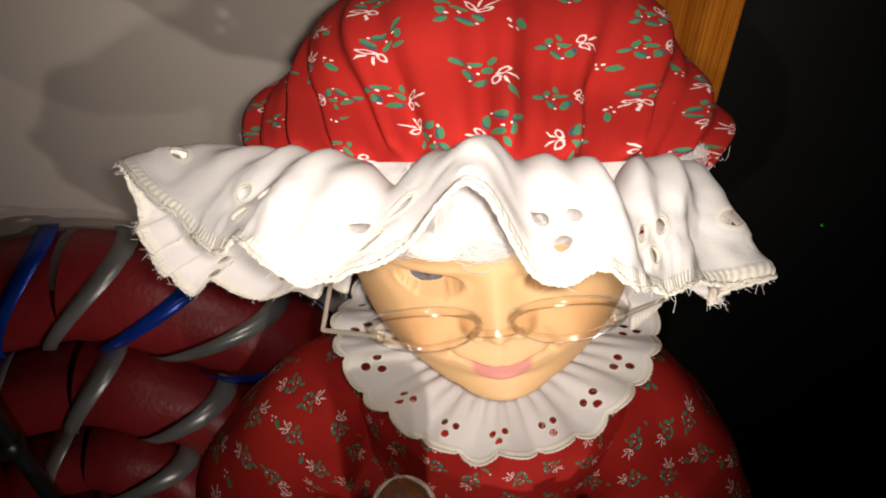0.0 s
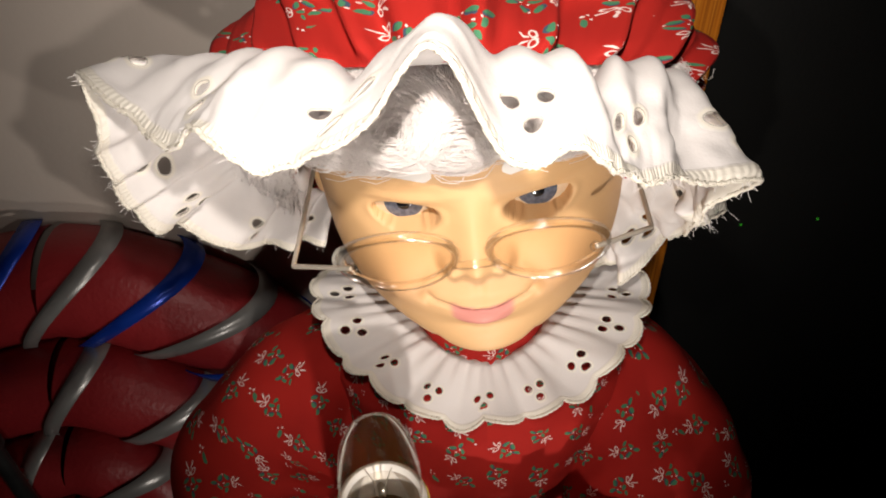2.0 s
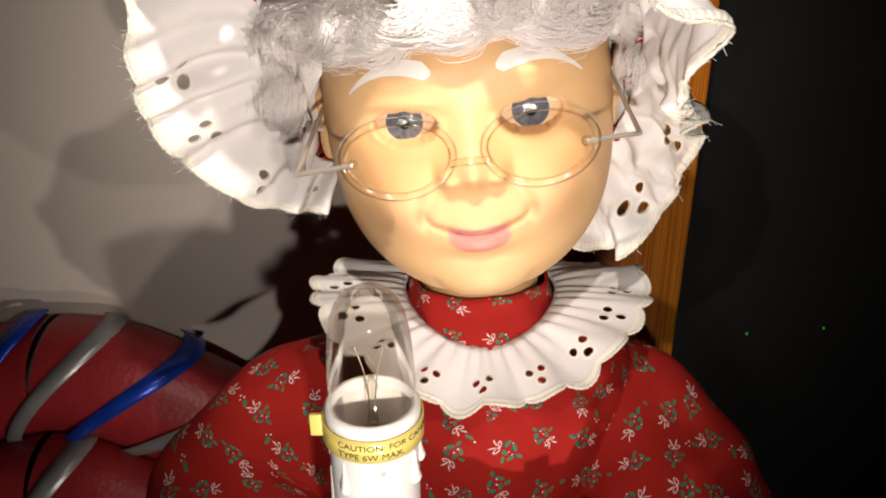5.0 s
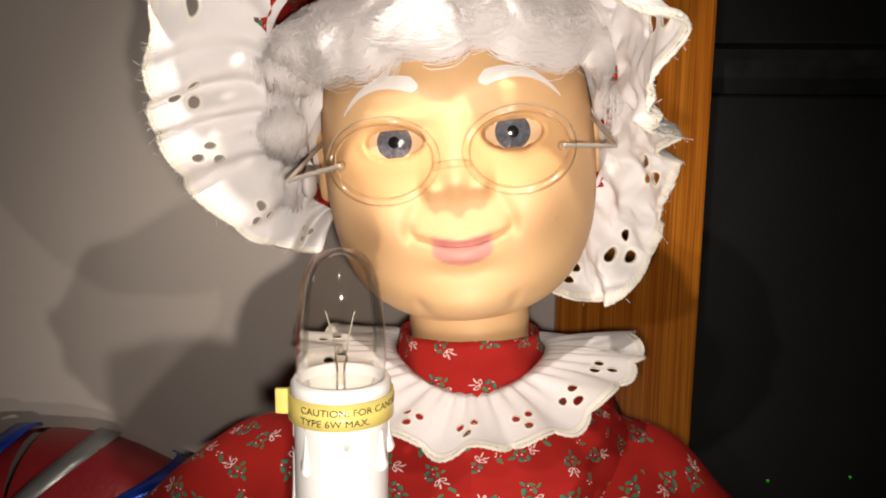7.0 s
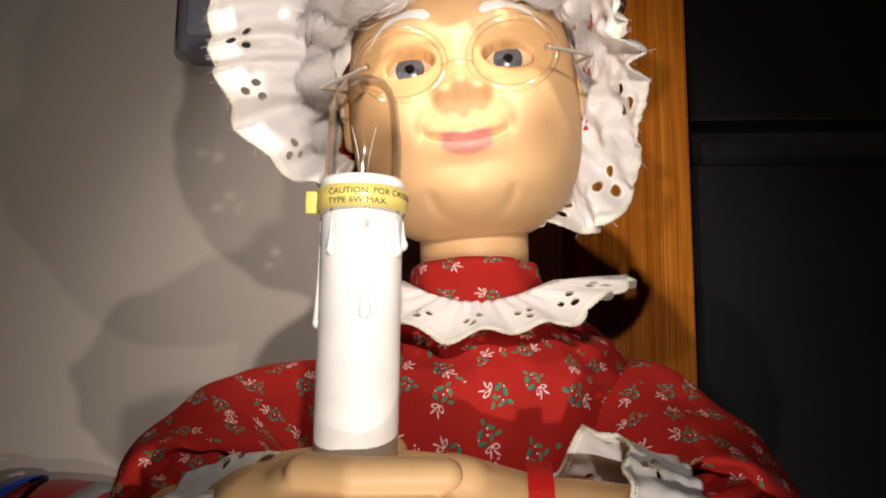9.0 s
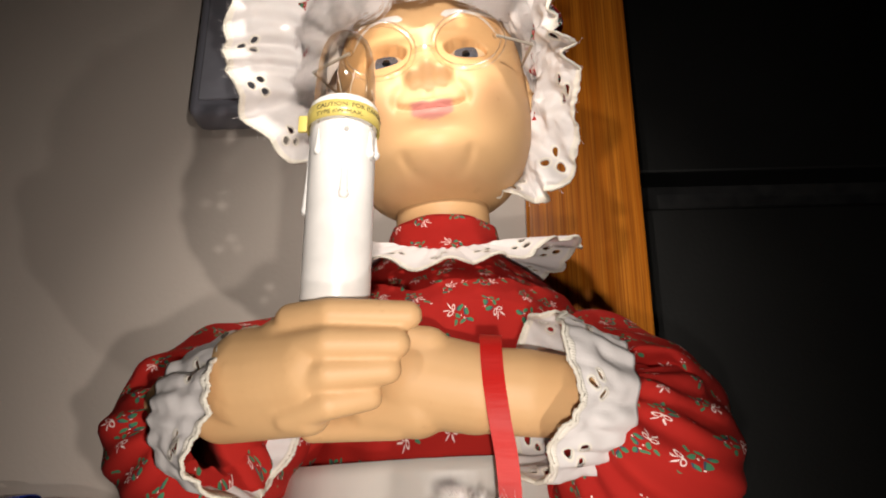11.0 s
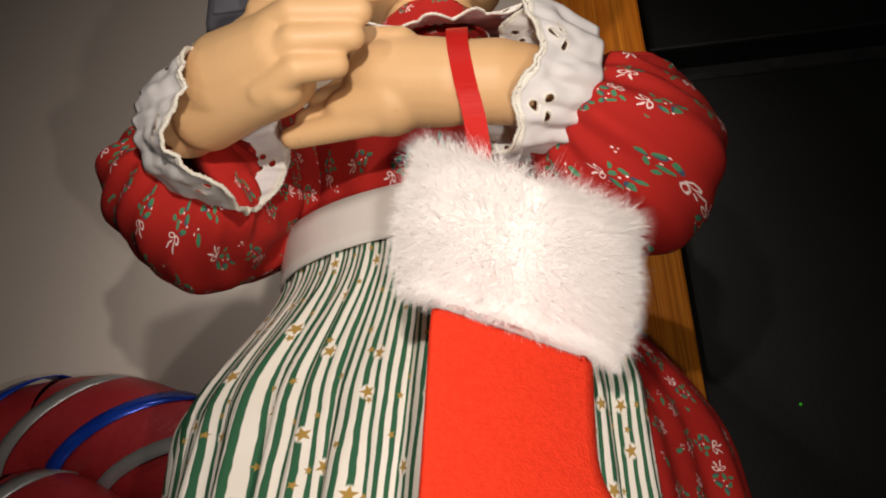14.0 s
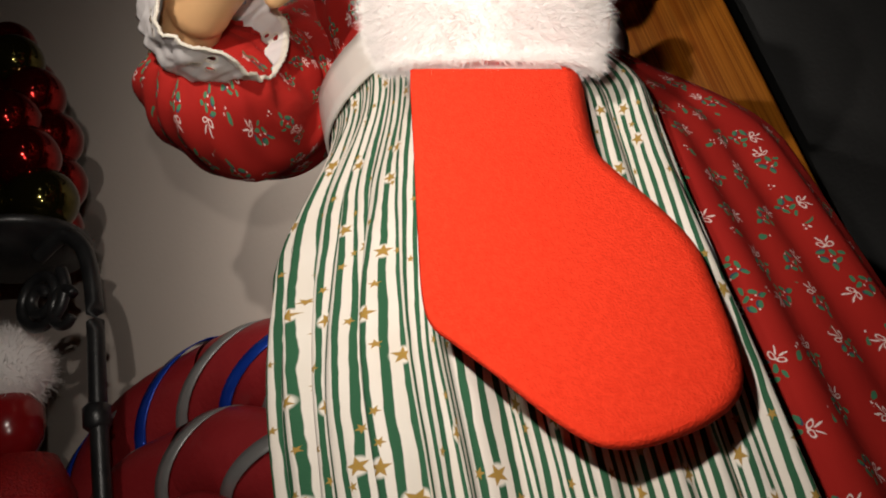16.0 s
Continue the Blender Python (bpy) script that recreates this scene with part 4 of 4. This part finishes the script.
def wig():
    """Silvery synthetic curls: a soft cap of hair with thousands of curled strands over it."""
    random.seed(11)
    w = thing("wig", "silvery white synthetic wig with soft curls over the brow", "wig", at=(0.0125, 0.168, 0.58))
    bm = bmesh.new()

    def base(u, v):
        a = radians(-125 + 250 * u)
        ring = 0.0465 + 0.0022 * math.sin(13 * a) + 0.001 * math.sin(29 * a)
        p = Vector((ring * math.sin(a), ring * 0.96 * math.cos(a), 0))
        z = 0.031 + 0.002 * math.sin(5 * a + 1) + 0.013 * v - 0.034 * step(0.8, 1.5, abs(a)) * (1 - v)
        k = (1 - 0.45 * v * v) * (0.93 + 0.10 * math.sin(math.pi * min(1, v * 1.2 + 0.12)))
        return head_point(p.x * k, p.y * k, z)

    put_mesh("scalp", sheet_mesh("scalp", 80, 14, base), HAIR, w)
    verts, faces = [], []

    def strand(pts, r):
        n0 = len(verts)
        for k, p in enumerate(pts):
            d = (pts[min(k + 1, len(pts) - 1)] - pts[max(k - 1, 0)]).normalized()
            s = d.cross(Vector((0.3, -1, 0.2))).normalized() * r
            q = d.cross(s).normalized() * r
            verts.extend([tuple(p + s), tuple(p - s * 0.5 + q * 0.87), tuple(p - s * 0.5 - q * 0.87)])
        for k in range(len(pts) - 1):
            b = n0 + 3 * k
            for i in range(3):
                faces.append((b + i, b + (i + 1) % 3, b + 3 + (i + 1) % 3, b + 3 + i))

    # solid pale lumps added under the curls to brighten gaps between strands
    lumps = bmesh.new()

    # swirls: domes of arcs wound round a middle, each a curl of hair
    def swirl(a, zc, size, spin, count, bulge, base=0.0452):
        start = random.uniform(0, 6.28)
        core = head_point((base - bulge * 0.10) * math.sin(a), (base - bulge * 0.10) * 0.97 * math.cos(a), zc)
        core.z = min(core.z, 0.5920 - 4.6 * (core.x - 0.0095) ** 2) if core.y < 0.17 else core.z
        turn = Matrix.Rotation(a, 4, "Z")
        bmesh.ops.create_icosphere(lumps, subdivisions=3, radius=1.0, matrix=Matrix.Translation(core) @ turn @ Matrix.Diagonal((size * 0.60, bulge * 0.24, size * 0.55, 1)))
        for s in range(count):
            r0 = size * math.sqrt(random.uniform(0.03, 1.0))
            b0 = start + random.gauss(0, 1.2)
            long = random.uniform(1.4, 3.0)
            lift = random.gauss(0, 0.0008)
            jog = Vector((random.gauss(0, 0.0012), random.gauss(0, 0.0006), random.gauss(0, 0.0012)))
            pts = []
            for k in range(8):
                t = k / 7
                r = r0 * (1 - 0.25 * t)
                q = b0 + spin * long * t
                dz, ds = r * math.sin(q), 1.15 * r * math.cos(q)
                out = bulge * math.cos(min(1.0, r / size) * 1.45) + lift
                z = zc + dz
                ring = base + out
                if z > 0.036:
                    ring = min(ring, 0.0520 - 0.9 * (z - 0.036))
                aa = a + ds / 0.044
                w = head_point(ring * math.sin(aa), ring * 0.97 * math.cos(aa), z) + jog + Vector((random.gauss(0, 0.00012), random.gauss(0, 0.00012), random.gauss(0, 0.00012)))
                if w.y < 0.17:
                    w.z = min(w.z, 0.6030 - 4.6 * (w.x - 0.0095) ** 2 - random.uniform(0, 0.002))
                pts.append(w)
            strand(pts, 0.00008)

    for k in range(11):
        a = radians(-66 + 132 * k / 10 + random.uniform(-3, 3))
        swirl(a, 0.0342 - 0.004 * abs(math.sin(a)) ** 2 + random.uniform(-0.0028, 0.0022), random.uniform(0.0082, 0.0112), random.choice((-1, 1)), 1150, random.uniform(0.0075, 0.0120))
    for k in range(10):
        a = radians(-63 + 126 * k / 9 + random.uniform(-3, 3))
        swirl(a, 0.0450 - 0.004 * abs(math.sin(a)) ** 2, random.uniform(0.0085, 0.0105), random.choice((-1, 1)), 420, random.uniform(0.004, 0.009), 0.0440)
    for sgn in (-1, 1):
        for deg, z in ((66, 0.028), (78, 0.020), (88, 0.008), (74, 0.010), (90, -0.006), (84, 0.030), (100, 0.014), (98, -0.002)):
            swirl(radians(sgn * deg), z, random.uniform(0.0080, 0.0110), random.choice((-1, 1)), 800, 0.0100, 0.0465 if sgn > 0 else 0.0500)
    for deg, z in ((-58, 0.037), (-70, 0.036), (-82, 0.030), (-50, 0.040), (58, 0.037), (70, 0.034)):
        swirl(radians(deg), z, 0.0100, random.choice((-1, 1)), 420, 0.0100, 0.0500)
    # stray hairs
    for s in range(24):
        a = radians(random.uniform(-85, 85))
        p = head_point(0.046 * math.sin(a), 0.045 * math.cos(a), random.uniform(0.024, 0.036))
        d = Vector((random.gauss(0, 1), random.gauss(-0.5, 1), random.gauss(-0.5, 1))).normalized()
        e = Vector((random.gauss(0, 1), random.gauss(0, 1), random.gauss(0, 1)))
        strand([p + d * 0.005 * t + e * 0.004 * t * t for t in (0, 0.25, 0.5, 0.75, 1)], 0.00006)
    tagged(part("curl_padding", lumps, HAIR, w), kind="stuff")
    me = bpy.data.meshes.new("hair")
    me.from_pydata(verts, [], faces)
    tagged(put_mesh("hair", me, HAIR, w), kind="stuff")


wig()


# ---- cuffs, stocking ----
def wrist_cuffs():
    for centre, axis, r0, r1, n, label in ((Vector((-0.0600, 0.107, 0.4120)), Vector((0.95, -0.27, -0.10)), 0.0185, 0.0265, 4, "white eyelet wrist frill with stitched edge, open round the wrist"),
                                           (Vector((0.070, 0.112, 0.4150)), Vector((-0.93, -0.36, 0.10)), 0.0205, 0.0255, 5, "white eyelet wrist frill, crumpled, with stitched edge")):
        c = thing("wrist_frill", label, "cuff", "wrist frills", at=centre)
        ax = axis.normalized()
        s = ax.cross(Vector((0, 0, 1))).normalized()
        t = s.cross(ax).normalized()

        def place(u, v):
            q = u * 2 * math.pi
            w = noise.noise(Vector((3 * math.cos(q), 3 * math.sin(q), 1.5 * v + n))) + 0.6 * noise.noise(Vector((8 * math.cos(q), 8 * math.sin(q), 4 * v + n)))
            r = r0 + (r1 - r0) * v + 0.0011 * math.sin(n * q + 2 * math.sin(q)) * v + 0.0009 * math.sin(17 * q + 2 * math.sin(3 * q)) * (1 - 0.6 * v) + 0.0017 * w * step(0, 0.3, v)
            ln = 0.023 * v + 0.0022 * math.sin(n * q + 1.2) * v + 0.0014 * math.sin(3 * q) * v - 0.0022 * w * v
            return centre + ax * ln + (s * math.cos(q) + t * math.sin(q)) * r

        solid(put_mesh("frill", sheet_mesh("frill", 160, 20, place, lambda u, v: (u * 7, v), wrap=True), EYELET, c), 0.0008)
        edge_cord(c, place, 120, 0.0007, True)


wrist_cuffs()


def stocking():
    s = thing("christmas_stocking", "red felt Christmas stocking with white fur cuff on red ribbon", "stocking", at=(0.045, 0.09, 0.33))
    out = [(0.0290, 0.3408), (0.0252, 0.3412), (0.0240, 0.3375), (0.0233, 0.312), (0.0226, 0.285), (0.0223, 0.2666), (0.0236, 0.2588), (0.0270, 0.2539), (0.0340, 0.2446), (0.0412, 0.2346), (0.0474, 0.2276), (0.0524, 0.2252),
           (0.0589, 0.2248), (0.0668, 0.2260), (0.0727, 0.2288), (0.0758, 0.2337), (0.0769, 0.2421), (0.0771, 0.2543), (0.0765, 0.2649), (0.0720, 0.2778), (0.0661, 0.2904), (0.0634, 0.2989), (0.0638, 0.3114), (0.0650, 0.3250), (0.0645, 0.3284), (0.0605, 0.3300)]
    n = 120
    ring = [curve_at([(x, 0, z) for x, z in out + [out[0]]], k / n) for k in range(n)]
    turn = [(ring[(k + 1) % n] - ring[k - 1]).normalized() for k in range(n)]
    inward = [Vector((t.z, 0, -t.x)) for t in turn]
    if sum(a.x * b.z - b.x * a.z for a, b in zip(ring, ring[1:] + ring[:1])) > 0:
        inward = [-v for v in inward]

    def depth(p):
        return 0.0964 + 0.50 * (p.x - 0.0249) + 0.346 * (p.z - 0.3411)

    # a padded cut-out: rounded rim, flat face
    bm = bmesh.new()
    prev = first = None
    for side, inset in ((-1.0, 0.0025), (-0.88, 0.0012), (-0.62, 0.0003), (-0.3, 0.0), (0.3, 0.0), (0.66, 0.0002), (1.0, 0.0012)):
        row = []
        for p, v in zip(ring, inward):
            q = p + v * inset
            row.append(bm.verts.new((q.x, depth(q) + side * 0.0052, q.z)))
        if prev:
            for i in range(n):
                bm.faces.new((prev[i], prev[(i + 1) % n], row[(i + 1) % n], row[i]))
        first = first or row
        prev = row
    front = bm.faces.new(first[::-1])
    bm.faces.new(prev)
    bmesh.ops.triangulate(bm, faces=[front])
    bmesh.ops.recalc_face_normals(bm, faces=bm.faces[:])
    felt = part("felt_body", bm, FELT, s, "red felt body")
    for face in felt.data.polygons:
        face.use_smooth = abs(face.normal.y) < 0.80

    # fur cuff: a padded band and its hairs
    random.seed(21)
    ca, cb = Vector((0.0510, 0.1005, 0.3755)), Vector((0.0438, 0.1020, 0.3370))
    ax = (ca - cb).normalized()
    sd = Vector((0.90, 0.30, -0.33)).normalized()
    fr = sd.cross(ax).normalized()

    def pad(q, v):
        return cb.lerp(ca, v) + sd * (0.0320 + 0.001 * math.sin(3 * q)) * (0.92 + 0.08 * math.sin(math.pi * v)) * math.copysign(abs(math.cos(q)) ** 0.8, math.cos(q)) + fr * (0.0035 + 0.0065 * step(0, 0.4, v)) * math.copysign(abs(math.sin(q)) ** 0.8, math.sin(q))

    core = bmesh.new()
    core.from_mesh(sheet_mesh("cuff", 48, 8, lambda u, v: pad(u * 2 * math.pi, v), wrap=True))
    core.verts.ensure_lookup_table()
    core.faces.new([core.verts[i] for i in range(48)])
    core.faces.new([core.verts[8 * 48 + i] for i in range(47, -1, -1)])
    cuff = part("cuff", core, FUR, s, "white fur cuff")
    verts, faces = [], []
    for k in range(60000):
        q, v = random.uniform(0, 2 * math.pi), random.uniform(-0.06, 1.06)
        p = pad(q, min(max(v, 0), 1))
        mid2 = cb.lerp(ca, 0.5)
        o = (p - mid2)
        o = (o - ax * o.dot(ax)).normalized() * 0.9 + ax * ((v - 0.5) * 1.3) + Vector((random.gauss(0, 0.6), random.gauss(0, 0.5), random.gauss(-0.1, 0.6)))
        o.normalize()
        ln = random.uniform(0.0024, 0.0062) * (1.45 if v > 0.9 else 0.7 if v < 0.12 else 1.0)
        w = o.cross(Vector((random.gauss(0, 1), random.gauss(0, 1), random.gauss(0, 1)))).normalized() * 0.00006
        b = Vector((random.gauss(0, 0.3), random.gauss(0, 0.3), random.gauss(-0.15, 0.3)))
        i = len(verts)
        m = p + o * ln * 0.55 + b * ln * 0.15
        e = p + o * ln + b * ln * 0.5
        verts.extend([tuple(p - w), tuple(p + w), tuple(m + w * 0.7), tuple(m - w * 0.7), tuple(e)])
        faces.extend([(i, i + 1, i + 2, i + 3), (i + 3, i + 2, i + 4)])
    me = bpy.data.meshes.new("fur")
    me.from_pydata(verts, [], faces)
    tagged(put_mesh("fur", me, FUR, cuff), kind="stuff")

    # the ribbon loop over the forearm
    def rib(pts, wide):
        def place(u, v):
            p = curve_at(pts, v)
            return p + Vector((math.cos(0.12), 0.0, -math.sin(0.12) * 0.5)) * (u - 0.5) * wide
        return solid(put_mesh("ribbon", sheet_mesh("ribbon", 3, 40, place), RED_RIBBON, s, "shiny red satin ribbon", False), 0.0004)

    rib([(0.0355, 0.112, 0.4340), (0.0350, 0.1000, 0.4345), (0.0350, 0.0925, 0.4300), (0.0355, 0.0888, 0.4200), (0.0370, 0.0890, 0.408), (0.0390, 0.0915, 0.396), (0.0400, 0.0935, 0.380)], 0.0066)


stocking()


# ---- the iron stand with its ball tree ----
def iron_stand():
    st = thing("iron_stand", "black wrought iron stand with scrolled hook", "stand", at=(-0.236, 0.22, 0.0))
    x = -0.2385
    put_mesh("post", tube_mesh("post", [(x, 0.22, 0.0), (x, 0.22, 0.20), (x + 0.001, 0.22, 0.33), (x + 0.003, 0.22, 0.40), (x - 0.002, 0.22, 0.435), (x - 0.018, 0.22, 0.452), (x - 0.04, 0.22, 0.447)], lambda t: 0.0048, 14, 60), IRON, st)
    part("collar", lathe_bm([(0.004, 0.328), (0.0072, 0.331), (0.0072, 0.341), (0.004, 0.344)], 20, (x, 0.22, 0)), IRON, st)
    sc = [(x - 0.036 + (0.004 + 0.0165 * k / 24) * math.cos(0.55 * k), 0.218, 0.418 + (0.004 + 0.0165 * k / 24) * math.sin(0.55 * k)) for k in range(25)]
    put_mesh("scroll", tube_mesh("scroll", sc, lambda t: 0.0034, 10, 110, up=(0, 1, 0)), IRON, st)
    sc = [(x - 0.017 + 0.009 * math.cos(0.5 * k), 0.217, 0.405 + 0.011 * math.sin(0.5 * k)) for k in range(1, 12)]
    put_mesh("hook", tube_mesh("hook", sc, lambda t: 0.003, 10, 60, up=(0, 1, 0)), IRON, st)
    part("plate", lathe_bm([(0.004, 0.452), (0.040, 0.455), (0.043, 0.459), (0.040, 0.462), (0.004, 0.463)], 40, (x - 0.056, 0.22, 0)), IRON, st)
    part("foot", lathe_bm([(0.06, 0.0), (0.06, 0.004), (0.02, 0.008), (0.006, 0.012)], 32, (x, 0.22, 0)), IRON, st)
    # glass balls heaped on the plate
    random.seed(8)
    k = 0
    for z, n, ring, r in ((0.484, 4, 0.025, 0.0215), (0.513, 4, 0.024, 0.0215), (0.542, 4, 0.0225, 0.0205), (0.570, 3, 0.018, 0.0200), (0.597, 3, 0.014, 0.0185), (0.622, 1, 0.0, 0.017)):
        for i in range(n):
            a = 2 * math.pi * (i + 0.5 * (k % 2)) / n + 0.4 * k
            bm = bmesh.new()
            p = (x - 0.060 + ring * math.cos(a), 0.22 + ring * math.sin(a), z)
            bmesh.ops.create_uvsphere(bm, u_segments=24, v_segments=14, radius=r, matrix=Matrix.Translation(p))
            dark = (i + k) % 3 == 0
            b = thing("christmas_ball", "shiny olive glass Christmas ball heaped on the stand" if dark else "shiny dark red glass Christmas ball heaped on the stand", "ornament", "balls on the stand", at=p)
            part("globe", bm, BALL_GREEN if dark else BALL_RED, b)
            part("cap", lathe_bm([(0.003, r - 0.0008), (0.003, r + 0.003), (0.001, r + 0.0034)], 12, p), STEEL, b, "metal cap")
        k += 1


iron_stand()


def pom_ornament():
    o = thing("plush_ornament", "small plush ornament with white fur ball and red glitter body", "ornament", at=(-0.312, 0.225, 0.30))
    random.seed(3)
    verts, faces = [], []
    c = Vector((-0.312, 0.225, 0.388))
    bm = bmesh.new()
    bmesh.ops.create_icosphere(bm, subdivisions=3, radius=0.0235, matrix=Matrix.Translation(c))
    ball = part("fur_ball", bm, FUR, o, "white fur ball")
    for k in range(3000):
        d = Vector((random.gauss(0, 1), random.gauss(0, 1), random.gauss(0, 1))).normalized()
        p = c + d * 0.0232
        w = d.cross(Vector((random.gauss(0, 1), random.gauss(0, 1), 1))).normalized() * 0.0002
        i = len(verts)
        verts.extend([tuple(p - w), tuple(p + w), tuple(p + (d + Vector((random.gauss(0, 0.4), random.gauss(0, 0.4), random.gauss(0, 0.4)))) * 0.005)])
        faces.append((i, i + 1, i + 2))
    me = bpy.data.meshes.new("fur")
    me.from_pydata(verts, [], faces)
    tagged(put_mesh("fur", me, FUR, ball), kind="stuff")
    part("neck", lathe_bm([(0.012, 0.334), (0.018, 0.345), (0.019, 0.362), (0.012, 0.372)], 24, (c.x, c.y, 0)), plain("dark_red_gloss", (0.25, 0.008, 0.01), 0.2), o)
    part("body", lathe_bm([(0.02, 0.0), (0.034, 0.1), (0.036, 0.25), (0.034, 0.31), (0.025, 0.332), (0.01, 0.336)], 32, (c.x, c.y, 0)), two_tone("red_glitter", (0.45, 0.01, 0.01), (0.25, 0.004, 0.006), 700, 0.25, 0.4, 1.0, 0.001, 900), o, "red glitter body")


pom_ornament()
